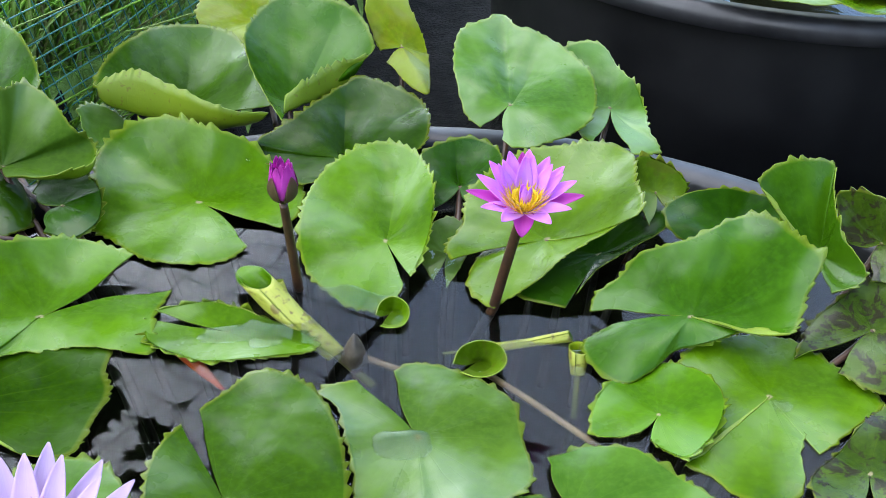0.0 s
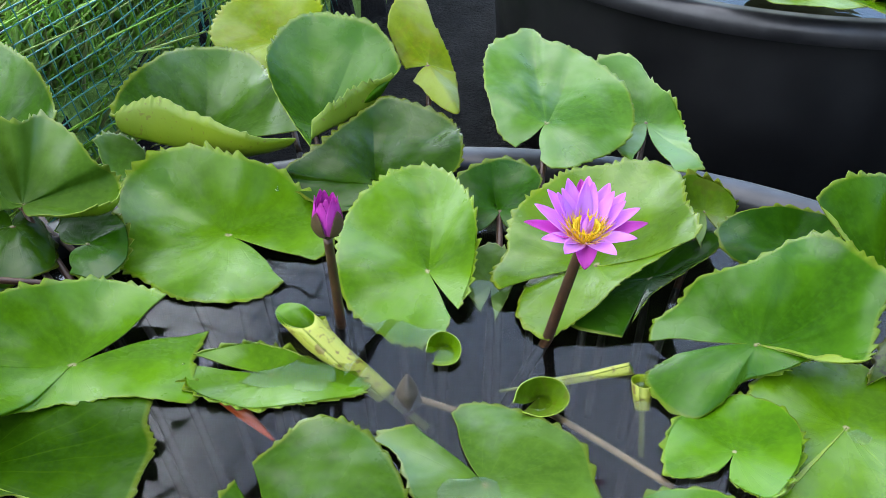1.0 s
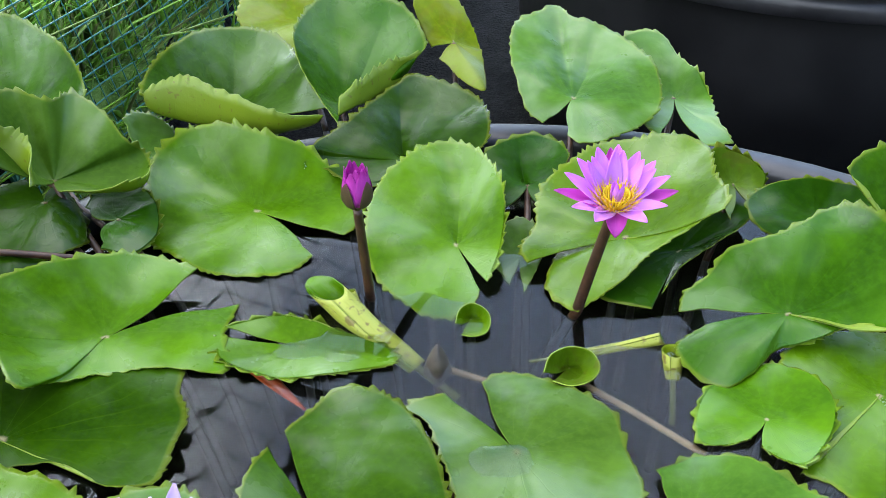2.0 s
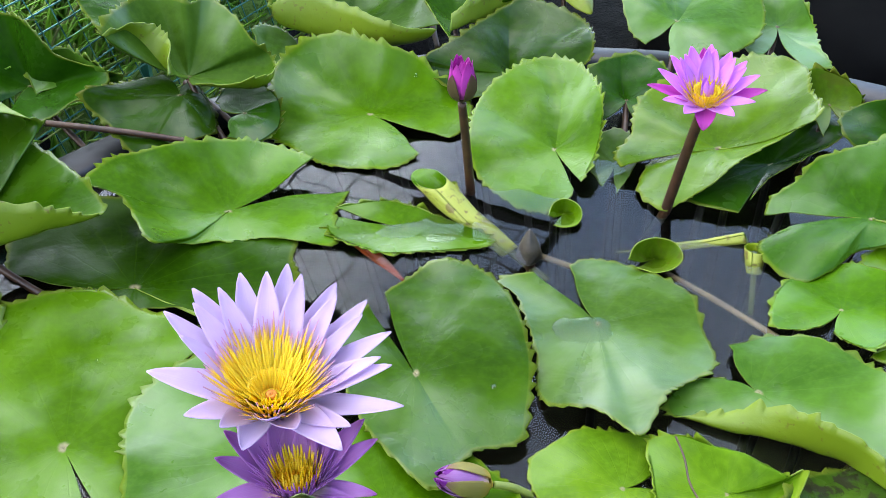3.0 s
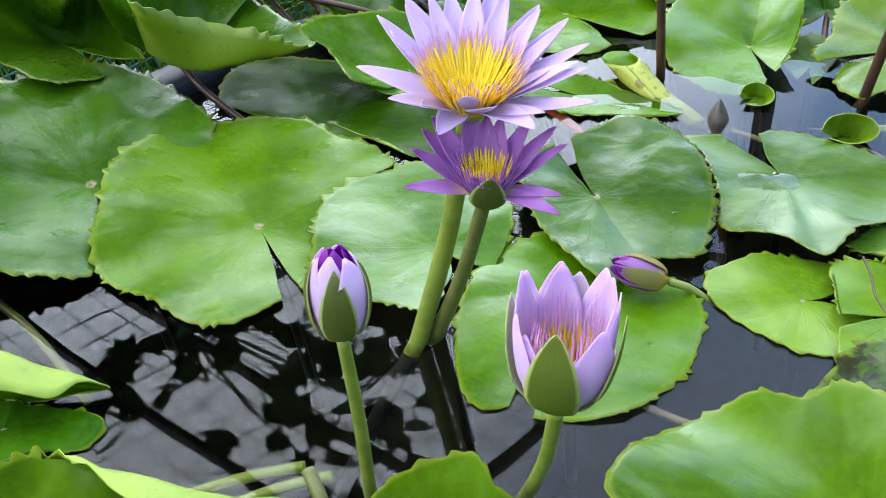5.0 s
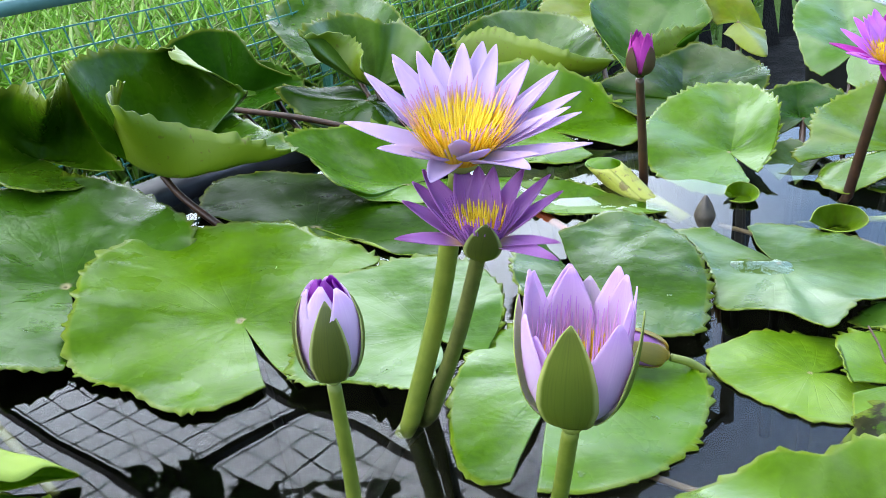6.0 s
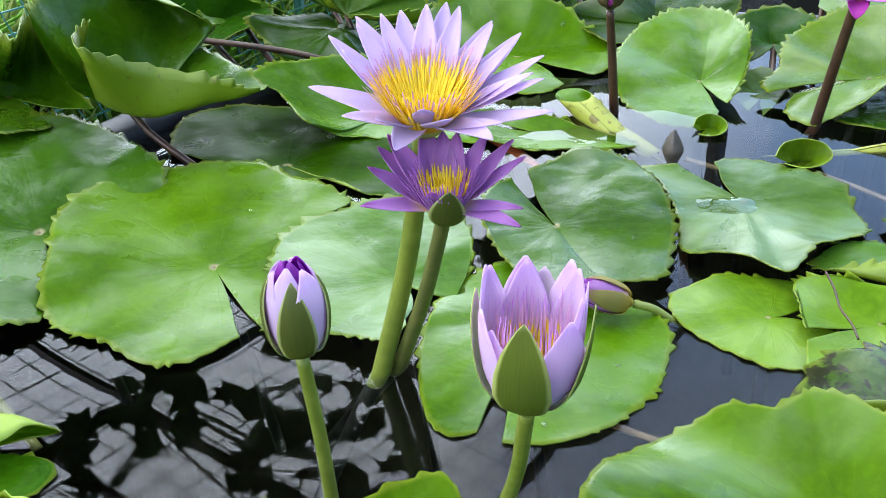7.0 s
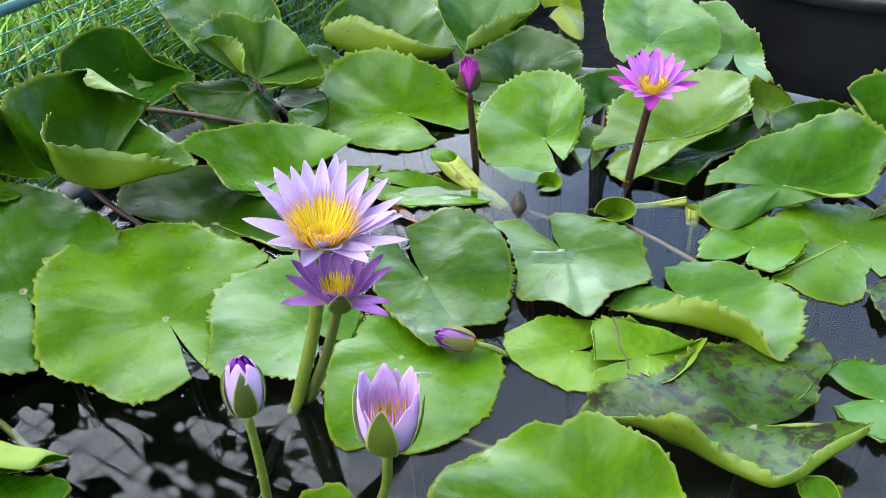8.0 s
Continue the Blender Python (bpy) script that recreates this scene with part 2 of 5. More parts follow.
NET = plain("green_plastic", (0.05, 0.2, 0.16), (0.08, 0.26, 0.21), 40.0, 0.45, 0.1)
NET_LIGHT = plain("pale_green_plastic", (0.09, 0.2, 0.18), (0.13, 0.26, 0.23), 40.0, 0.4, 0.1)
WALL = plain("unseen_wall_dark", (0.035, 0.045, 0.03), (0.075, 0.085, 0.06), 4.0, 0.8, 0.4, distance=0.01)
STEEL = plain("dark_steel", (0.012, 0.012, 0.013), (0.03, 0.028, 0.026), 20.0, 0.5, 0.2, 0.3)
WIRE = plain("grey_wire", (0.08, 0.085, 0.085), (0.14, 0.14, 0.14), 30.0, 0.45, 0.1, 0.6)
# gravel base colour taken down to near black, specular kept low
SOIL = plain("dark_gravel", (0.003, 0.003, 0.003), (0.009, 0.009, 0.0085), 45.0, 0.75, 0.9, distance=0.01)
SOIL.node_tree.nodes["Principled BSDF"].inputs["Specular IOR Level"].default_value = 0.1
TURF = plain("turf_soil", (0.09, 0.17, 0.02), (0.14, 0.25, 0.04), 30.0, 0.85, 0.8, distance=0.01)


VINE = plain("vine_leaf", (0.02, 0.06, 0.008), (0.04, 0.1, 0.014), 20.0, 0.5, 0.2)


def blade_mat():
    m, t, p = material("grass_blades")
    r = node(t, "NewGeometry").outputs["Random Per Island"]
    ramp = node(t, "ValToRGB", {0: r})
    e = ramp.color_ramp.elements
    e[0].color, e[1].color = rgba((0.28, 0.52, 0.05)), rgba((0.56, 0.75, 0.26))
    k = e.new(0.6)
    k.color = rgba((0.4, 0.64, 0.13))
    k = e.new(0.93)
    k.color = rgba((0.36, 0.38, 0.16))
    t.links.new(ramp.outputs[0], p.inputs["Base Color"])
    p.inputs["Roughness"].default_value = 0.5
    tr = node(t, "BsdfTranslucent", {"Color": ramp.outputs[0]})
    mx = node(t, "MixShader", {0: 0.45, 1: p.outputs[0], 2: tr.outputs[0]})
    t.links.new(mx.outputs[0], t.nodes["Material Output"].inputs["Surface"])
    return m


GRASS = blade_mat()


def water_mat():
    """Still pond water: a clear dark body and a mirror-like skin with faint ripples."""
    m, t, p = material("pond_water")
    p.inputs["Base Color"].default_value = (0.82, 0.87, 0.74, 1)
    p.inputs["Roughness"].default_value = 0.0
    p.inputs["IOR"].default_value = 1.333
    p.inputs["Transmission Weight"].default_value = 1.0
    return m


WATER = water_mat()
FILM, _t, _p = material("clear_water_film")
_p.inputs["Roughness"].default_value, _p.inputs["IOR"].default_value, _p.inputs["Transmission Weight"].default_value = 0.0, 1.333, 1.0
_p.inputs["Base Color"].default_value = (0.92, 0.95, 0.92, 1)


# ---- building helpers ----
def mesh_object(name, verts, faces, mats, uvs=None, slots=None, smooth=True):
    me = bpy.data.meshes.new(name)
    me.from_pydata([tuple(v) for v in verts], [], faces)
    for m in mats:
        me.materials.append(m)
    if slots is not None:
        me.polygons.foreach_set("material_index", slots)
    if smooth:
        me.polygons.foreach_set("use_smooth", [True] * len(me.polygons))
    if uvs is not None:
        layer = me.uv_layers.new(name="UVMap")
        idx = np.empty(len(me.loops), int)
        me.loops.foreach_get("vertex_index", idx)
        layer.data.foreach_set("uv", np.asarray(uvs)[idx].ravel())
    me.update()
    return me


def put(name, me, parent=None, m=None, label=""):
    ob = new(name, me)
    if parent:
        ob.parent = parent
    if m is not None:
        ob.matrix_local = m
    return tagged(ob, label)


def thing(name, label, category, group="", at=(0, 0, 0), kind=""):
    ob = new(name)
    ob.empty_display_size = 0.02
    ob.location = at
    bpy.context.view_layer.update()
    return tagged(ob, label, category, group, kind)


def sheet(P, U, V, thick):
    """A curved sheet of real thickness over a grid of points: verts, faces, uvs, slots (0 upper side, 1 lower side and edge)."""
    n, k = P.shape[:2]
    du, dv = np.gradient(P, axis=0), np.gradient(P, axis=1)
    nor = np.cross(dv, du)
    nor /= np.maximum(np.linalg.norm(nor, axis=2, keepdims=True), 1e-9)
    low = P - nor * thick
    verts = np.concatenate([P.reshape(-1, 3), low.reshape(-1, 3)])
    uv = np.stack([U, V], 2).reshape(-1, 2)
    uvs = np.concatenate([uv, uv])
    top = np.arange(n * k).reshape(n, k)
    bot = top + n * k
    quads = lambda *c: np.stack(c, -1).reshape(-1, 4)
    up = quads(top[:-1, :-1], top[:-1, 1:], top[1:, 1:], top[1:, :-1])
    down = quads(bot[:-1, :-1], bot[1:, :-1], bot[1:, 1:], bot[:-1, 1:])
    edges = [quads(top[0, :-1], bot[0, :-1], bot[0, 1:], top[0, 1:]), quads(top[-1, 1:], bot[-1, 1:], bot[-1, :-1], top[-1, :-1]),
             quads(top[1:, 0], bot[1:, 0], bot[:-1, 0], top[:-1, 0]), quads(top[:-1, -1], bot[:-1, -1], bot[1:, -1], top[1:, -1])]
    faces = np.concatenate([up, down] + edges).tolist()
    slots = [0] * len(up) + [1] * (len(faces) - len(up))
    return verts, faces, uvs, slots


def spline(points, count):
    """Catmull-Rom samples through the rows of points, evenly by length of their first three columns."""
    p = np.asarray(points, float)
    d = np.maximum(np.linalg.norm(np.diff(p[:, :3], axis=0), axis=1), 1e-4) ** 0.6
    t = np.concatenate([[0], np.cumsum(d)])
    tan = np.gradient(p, t, axis=0)
    x = np.linspace(0, t[-1], count)
    i = np.clip(np.searchsorted(t, x, "right") - 1, 0, len(t) - 2)
    h = (t[i + 1] - t[i])[:, None]
    s = ((x - t[i]) / (t[i + 1] - t[i]))[:, None]
    return ((2 * s**3 - 3 * s**2 + 1) * p[i] + (s**3 - 2 * s**2 + s) * h * tan[i]
            + (-2 * s**3 + 3 * s**2) * p[i + 1] + (s**3 - s**2) * h * tan[i + 1])


def tube(points, radii, sides=10, count=24):
    """A round stem along a curve through points."""
    q = spline(np.column_stack([np.asarray(points, float), np.asarray(radii, float)]), count)
    c, r = q[:, :3], q[:, 3]
    tan = np.gradient(c, axis=0)
    tan /= np.linalg.norm(tan, axis=1, keepdims=True)
    ref = np.array([0.31, 0.92, 0.2])
    a = np.cross(tan, ref)
    a /= np.linalg.norm(a, axis=1, keepdims=True)
    b = np.cross(tan, a)
    verts, faces = [], []
    for i in range(count):
        for s in range(sides):
            w = 2 * math.pi * s / sides
            verts.append(c[i] + r[i] * (math.cos(w) * a[i] + math.sin(w) * b[i]))
    for i in range(count - 1):
        for s in range(sides):
            u = (s + 1) % sides
            faces.append((i * sides + s, (i + 1) * sides + s, (i + 1) * sides + u, i * sides + u))
    faces.append(tuple(range(sides)))
    faces.append(tuple((count - 1) * sides + s for s in reversed(range(sides))))
    return verts, faces


def stem(name, points, radii, mat, parent=None, label="", sides=10, count=24):
    v, f = tube(points, radii, sides, count)
    return put(name, mesh_object(name, v, f, [mat]), parent, None, label)


def boxes(name, items, mats):
    """One mesh of several straight bars: (start, end, width, height)."""
    verts, faces = [], []
    for a, b, w, h in items:
        a, b = Vector(a), Vector(b)
        d = (b - a).normalized()
        s = d.cross(Vector((0, 0, 1)))
        s = s.normalized() if s.length > 1e-4 else Vector((1, 0, 0))
        u = s.cross(d)
        o = len(verts)
        for e in (a, b):
            for i, j in ((-1, -1), (1, -1), (1, 1), (-1, 1)):
                verts.append(e + s * (i * w / 2) + u * (j * h / 2))
        faces += [(o, o + 1, o + 2, o + 3), (o + 7, o + 6, o + 5, o + 4)]
        faces += [(o + i, o + 4 + i, o + 4 + (i + 1) % 4, o + (i + 1) % 4) for i in range(4)]
    return mesh_object(name, verts, faces, mats, smooth=False)


def lathe(profile, sides=96):
    verts, faces = [], []
    n = len(profile)
    for s in range(sides):
        w = 2 * math.pi * s / sides
        verts += [(r * math.cos(w), r * math.sin(w), z) for r, z in profile]
    for s in range(sides):
        u = (s + 1) % sides
        for i in range(n - 1):
            faces.append((s * n + i, u * n + i, u * n + i + 1, s * n + i + 1))
    return verts, faces


# ---- setting ----
POND = (-0.02, 0.54)
FAR = (0.72, 2.24)
GROUND = -0.42
FENCE_A, FENCE_B, FENCE_TOP = Vector((-1.08, -0.14, 0)), Vector((-0.28, 2.5, 0)), 0.175


def beyond(x, y):
    """Distance behind the net fence."""
    d = (FENCE_B - FENCE_A).normalized()
    return (y - FENCE_A.y) * d.x - (x - FENCE_A.x) * d.y


def ground_sheet():
    """Ground to the horizon: gravel round the tubs, turf beyond the netting."""
    xs = np.concatenate([[-300, -60, -15], np.linspace(-4, 4, 121), [15, 60, 300]])
    verts = [(x, y + 1.0, (-0.1 if beyond(x, y + 1.0) > 0 and abs(x) < 5 and abs(y) < 5 else GROUND) + (0.02 * noise.noise(Vector((x * 2, y * 2, 0))) if abs(x) < 5 and abs(y) < 5 else 0)) for x in xs for y in xs]
    n = len(xs)
    faces = [(i * n + j, (i + 1) * n + j, (i + 1) * n + j + 1, i * n + j + 1) for i in range(n - 1) for j in range(n - 1)]
    slots = []
    for i in range(n - 1):
        for j in range(n - 1):
            x, y = (xs[i] + xs[i + 1]) / 2, (xs[j] + xs[j + 1]) / 2 + 1.0
            slots.append(1 if beyond(x, y) > 0 or abs(x) > 3 or abs(y) > 4 else 0)
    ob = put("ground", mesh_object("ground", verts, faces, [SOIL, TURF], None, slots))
    return tagged(ob, "near-black gravel with turf beyond the netting", "ground", kind="structure")


ground_sheet()


def round_tub(x, y, label):
    tub = thing("round_tub", label, "tub", "round plastic tubs", (x, y, 0))
    outer = [(0.575, GROUND), (0.59, GROUND + 0.01), (0.612, -0.15), (0.622, -0.02), (0.624, -0.004)]
    inner = [(0.615, -0.004), (0.608, -0.02), (0.59, -0.2), (0.565, -0.36), (0.545, -0.38), (0.0, -0.385)]
    v, f = lathe(outer)
    put("wall", mesh_object("wall", v, f, [TUB]), tub)
    v, f = lathe([outer[-1]] + inner)
    put("lining", mesh_object("lining", v, f, [MURK]), tub, None, "inner wall and bottom coloured as murky water")
    rim = [(0.615, -0.004), (0.614, 0.012), (0.62, 0.019), (0.65, 0.02), (0.662, 0.015), (0.665, 0.002), (0.663, -0.016), (0.657, -0.017), (0.655, -0.002), (0.625, 0.0), (0.624, -0.004)]
    v, f = lathe(rim)
    put("rim", mesh_object("rim", v, f, [TUB_RIM]), tub, None, "rolled grey-black plastic rim")
    return tub


round_tub(*POND, "round black plastic tub full of water lilies")
round_tub(*FAR, "second round black plastic tub with grey-black rim")


def pond_water(x, y):
    n, rings = 120, 60
    lift = lambda u, v: 0.00012 * noise.noise(Vector((u * 17 + x, v * 17 + y, 0.3))) + 0.00006 * noise.noise(Vector((u * 48, v * 48, 4.3)))
    flat = [(0, 0)] + [(0.611 * r / rings * math.cos(2 * math.pi * s / n), 0.611 * r / rings * math.sin(2 * math.pi * s / n)) for r in range(1, rings + 1) for s in range(n)]
    verts = [(u, v, lift(u, v)) for u, v in flat]
    faces = [(0, 1 + s, 1 + (s + 1) % n) for s in range(n)]
    for r in range(rings - 1):
        for s in range(n):
            a, b = 1 + r * n + s, 1 + r * n + (s + 1) % n
            faces.append((a, a + n, b + n, b))
    ob = put("water", mesh_object("water", verts, faces, [WATER]))
    ob.location = (x, y, 0.0)
    ob.visible_shadow = False
    return tagged(ob, "still dark pond water mirroring the sky", "water", kind="structure")


pond_water(*POND)
pond_water(*FAR)


def unseen_wall(name, a, b, tall):
    ob = put(name, boxes(name, [((*a, GROUND + tall / 2), (*b, GROUND + tall / 2), 0.2, tall)], [WALL]))
    tagged(ob, "plain dark wall out of view, added around the yard", "wall", kind="structure")


# walls out of view, added to darken what leaves and water mirror low down
unseen_wall("unseen_wall_south", (-5.0, -2.4), (5.0, -2.4), 1.1)
unseen_wall("unseen_wall_east", (4.2, -2.3), (4.2, 6.5), 1.6)
unseen_wall("unseen_wall_west", (-4.9, -2.3), (-4.9, 6.5), 1.6)


# ---- lily pads ----
LABELS = {
    "fresh": "bright green", "mid": "mid green glossy", "pale": "pale waxy green", "dark": "dark green shiny",
    "deep": "shade-darkened deep green ribbed", "lime": "lime green", "cup": "deep green cupped", "yellow": "yellowing speckled", "vari": "brown-mottled green", "brown": "brownish green",
}
pad_seed = [0]
pad_tops = []


def lily_pad(look_of, at, rim, power=1.45, teeth=0.0062, ripple=0.0028, label="", petiole=True, folds=(), slit=0.92, thick=0.001, pale_back=False):
    """A water lily leaf. rim: (degrees, reach, lift[, reach, lift of the curled edge]) in centimetres from the leaf's
    navel, from one lobe of the slit round to the other."""
    pad_seed[0] += 1
    rng = random.Random(pad_seed[0])
    rows, curled = [], False
    for a, r, h, *c in rim:
        d = np.array([math.cos(radians(a)), math.sin(radians(a))])
        b = np.array([*(d * r), h]) / 100
        if c:
            side = c[2] if len(c) > 2 else 0.0
            k, e = b * (1, 1, 1), np.array([d[0] * c[0] - d[1] * side, d[1] * c[0] + d[0] * side, c[1]]) / 100
            curled = True
        else:
            k, e = np.array([*(b[:2] * 0.9), b[2] * 0.9**power]), b
        rows.append(np.concatenate([b, k, e]))
    teeth *= rng.uniform(0.45, 1.0) * (0.75 if at[2] > 0.015 else 1.0)
    ends = np.array([row[6:9] for row in rows])
    girth = np.linalg.norm(np.diff(ends, axis=0), axis=1).sum()
    N, S, O = int(min(420, max(120, girth / 0.0021))), 13, 7
    q = spline(rows, N)
    b, k, e = q[:, :3], q[:, 3:6], q[:, 6:9]
    # toothed edge: pointed saw teeth about a centimetre apart
    tooth, i = np.zeros(N), 0
    pitch = 0.0115 * N / max(girth, 0.01)
    while i < N:
        n = max(3, round(pitch * rng.uniform(0.5, 1.9)))
        top = rng.uniform(0.1, 1.0)
        for s in range(n):
            if i + s < N:
                w = s / n
                tooth[i + s] = top * ((w / 0.72) ** 1.2 if w < 0.72 else 1 - (w - 0.72) / 0.28)
        i += n
    fade = np.minimum(1, np.minimum(np.arange(N), N - 1 - np.arange(N)) / 8)
    s_in = np.concatenate([[0.002, 0.03, 0.06], np.linspace(0.11, 0.8, S - 3)])
    P = np.zeros((N, S + O, 3))
    V = np.zeros((N, S + O))
    for j, s in enumerate(s_in):
        P[:, j, :2] = b[:, :2] * s
        P[:, j, 2] = b[:, 2] * s**power
        V[:, j] = s
    gap = radians(max(0, 360 - (rim[-1][0] - rim[0][0]))) * slit
    turn = np.unwrap(np.arctan2(b[:, 1], b[:, 0]))
    span = max(turn[-1] - turn[0], 1e-3)
    part_way = np.clip((turn - turn[0]) / span, 0, 1) * 2 - 1
    for j, s in enumerate(s_in):
        w = part_way * np.abs(part_way) ** 3 * gap / 2 * max(0, 1 - (s / 0.8) ** 1.3)
        x, y = P[:, j, 0].copy(), P[:, j, 1].copy()
        P[:, j, 0], P[:, j, 1] = x * np.cos(w) - y * np.sin(w), x * np.sin(w) + y * np.cos(w)
    q0 = P[:, S - 1].copy()
    for j in range(O):
        w = (j + 1) / O
        P[:, S + j] = q0 * (1 - w) ** 2 + k * 2 * w * (1 - w) + e * w * w
        V[:, S + j] = 0.8 + 0.2 * w
    out = e - q0
    out /= np.maximum(np.linalg.norm(out, axis=1, keepdims=True), 1e-6)
    P[:, -1] += out * (tooth * fade * teeth * 1.5 - teeth * 0.5)[:, None]
    P[:, -2] += out * (-0.4 * teeth)
    ang = np.unwrap(np.arctan2(b[:, 1], b[:, 0]))
    U = np.repeat(ang[:, None] / (2 * math.pi), S + O, 1)
    valleys = [(a, d / 100, w) for a, d, w in folds] or [(rng.uniform(0, 360), rng.uniform(-0.42, 0.45) / 100, rng.uniform(11, 30)) for _ in range(8)]
    bend, crease = np.zeros(N), np.zeros(N)
    for a, d, w in valleys:
        off = (np.degrees(ang) - a + 180) % 360 - 180
        if w < 0:
            crease -= d * np.exp(-np.abs(off / w))
        else:
            bend -= (1.5 if at[2] > 0.015 and not folds else 1.0) * d * np.exp(-((off / w) ** 2))
    P[:, :, 2] += crease[:, None] * np.sin(math.pi * np.clip(V, 0, 1) ** 0.75 * 0.86)
    swell = 0.006 if at[2] > 0.015 or max(r[2] for r in rim) > 3 else 0.0022
    P[:, :, 2] += bend[:, None] * V**1.2 * np.clip(1.6 - V, 0, 1)
    # soft waves, stronger towards the rim, and the furrows of the main ribs
    for i in range(N):
        for j in range(S + O):
            x, y, z = P[i, j]
            v = V[i, j]
            wav = noise.noise(Vector((x * 16 + at[0] * 50, y * 16 + at[1] * 50, 3.1)))
            wav2 = noise.noise(Vector((x * 45 + at[0] * 90, y * 45, 7.7)))
            hump = noise.noise(Vector((x * 13 + at[1] * 70, y * 13 + at[0] * 70, 11.3)))
            P[i, j, 2] += swell * hump * math.sin(math.pi * v) + ripple * (2.2 * wav * v * v + 0.8 * wav2 * v) + 0.00008 * v * (1 - v) * 4 * math.cos(17 * 2 * math.pi * U[i, j])
    P[:, -1, 2] += (tooth - 0.3) * fade * min(0.0018, teeth * 0.8)
    if P[:, :, 2].mean() + at[2] < 0.012 and at[2] > 0:
        P[:, :, 2] = np.where(P[:, :, 2] + at[2] < 0.0016, 0.0016 - at[2] + 0.12 * (P[:, :, 2] + at[2] - 0.0016), P[:, :, 2]) if min(r[2] for r in rim) > -0.6 else P[:, :, 2]
    raised = at[2] > 0.015
    text = label or (LABELS[look_of] + " lily pad " + ("with curled rim" if curled else "with toothed rim") + (" raised above water" if raised else " floating on water"))
    pad = thing("lily_pad", text, "lily pad", "lily pads of the pond", at)
    flat = P.reshape(-1, 3) + np.array(at)
    pad_tops.append((flat, flat.min(0), flat.max(0)))
    v, f, uv, sl = sheet(P, U, V, thick)
    under = UNDER_YELLOW if pale_back or look_of == "yellow" else UNDER
    put("blade", mesh_object("blade", v, f, [TOPS[look_of], under], uv, sl), pad)
    if petiole:
        to = Vector((POND[0] - at[0], POND[1] - at[1], 0)) * (0.4 if at[2] > 0.015 else 0.08)
        depth = -0.3 - at[2]
        pts = [(0, 0, -0.0015), (to.x * 0.05, to.y * 0.05, -0.012 - 0.25 * max(at[2], 0)), (to.x * 0.4, to.y * 0.4, depth * 0.35), (to.x, to.y, depth)]
        if raised:
            dip = -at[2] - 0.012
            bend_at = (to.x * 0.4, to.y * 0.4, dip)
            stem("petiole", [(0, 0, -0.0015), (to.x * 0.07, to.y * 0.07, dip * 0.3), (to.x * 0.24, to.y * 0.24, dip * 0.7), bend_at], [0.0035, 0.0035, 0.0038, 0.004], STEM_BROWN, pad, "brown round leaf stalk", 8, 16)
            # below the surface the stalk is coloured dark, as if sunk in murk
            stem("stalk_base", [bend_at, (to.x * 0.7, to.y * 0.7, dip - 0.1), (to.x, to.y, depth)], [0.004, 0.0042, 0.0045], STEM_MURK, pad, "lower leaf stalk coloured near-black for murky water", 8, 10)
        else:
            stem("petiole", pts, [0.0035, 0.0035, 0.004, 0.0045], STEM_MURK, pad, "leaf stalk coloured near-black for murky water", 8, 16)
    return pad


def top_of_pads(x, y):
    """Height of the uppermost pad at a place."""
    best = None
    for P, lo, hi in pad_tops:
        if not (lo[0] < x < hi[0] and lo[1] < y < hi[1]):
            continue
        d = np.hypot(P[:, 0] - x, P[:, 1] - y)
        i = np.argpartition(d, 4)[:4]
        if d[i].min() < 0.008:
            w = 1 / (d[i] + 1e-4)
            z = float((P[i, 2] * w).sum() / w.sum())
            best = z if best is None else max(best, z)
    return best


lily_pad("fresh", (-0.384, 0.807, 0.004), [(50, 11.1, 1.6), (76, 9.9, 2.6), (105, 7.9, 4.1), (138, 7.4, 5.1), (164, 9.7, 5.1), (180, 11.7, 5.6), (197, 13, 5.6), (203, 9.9, 4.1), (252, 11.6, 3.6), (254, 7.4, 1.1), (280, 5.2, 0.2), (323, 7.2, 0), (338, 12.6, -0.1), (361, 10.8, -0.2), (385, 12.6, -0.2)])
lily_pad("fresh", (-0.207, 0.797, -0.001), [(174, 8.3, 0.9), (200, 7.6, 0.8), (245, 5.4, 0.7), (287, 5.0, 0.5), (327, 7, 0.35), (340, 9, 0.4), (357, 8.3, -0.35), (387, 4.8, -0.2), (442, 3.4, 0.6), (490, 4.6, 1.0), (526, 7.6, 1.0)], folds=((0, 0.0, 10),), slit=0.3, ripple=0.0018)
lily_pad("mid", (-0.17, 0.573, 0.012), [(-239, 9.8, 0.4), (-223, 8.3, 0.7), (-188, 6.4, 0.7), (-138, 6, 0.4), (-94, 9.2, 0.4), (-77, 12.3, 0.2), (-56, 9.4, -0.2), (-38, 10.8, -0.4), (-19, 9.6, -0.5), (15, 9.5, -0.3), (50, 11.9, 0), (73, 14.9, 0.4), (88, 14.7, 0.4), (101, 12.3, 0.4), (111, 10.9, 0.2)], folds=((122, 0.5, -25), (-60, 0.35, -20), (10, -0.3, 40)))
lily_pad("pale", (-0.026, 0.656, 0.004), [(-231, 8.9, 0.1), (-212, 10.5, 0), (-206, 7.9, 0), (-176, 6.1, 0), (-133, 7.3, 0), (-119, 10.1, 0.1), (-109, 11.6, 0.6), (-94, 11.6, 1.2), (-86, 13.2, 1.6), (-80, 14.9, 1.6), (-66, 11.5, 1.4), (-51, 10.5, 1.2), (-32, 10.7, 0.8), (3, 8.9, 0.1), (31, 9.4, 0), (55, 9.3, 0), (76, 9.8, 0), (95, 10, 0.1), (105, 9, 0.2)])
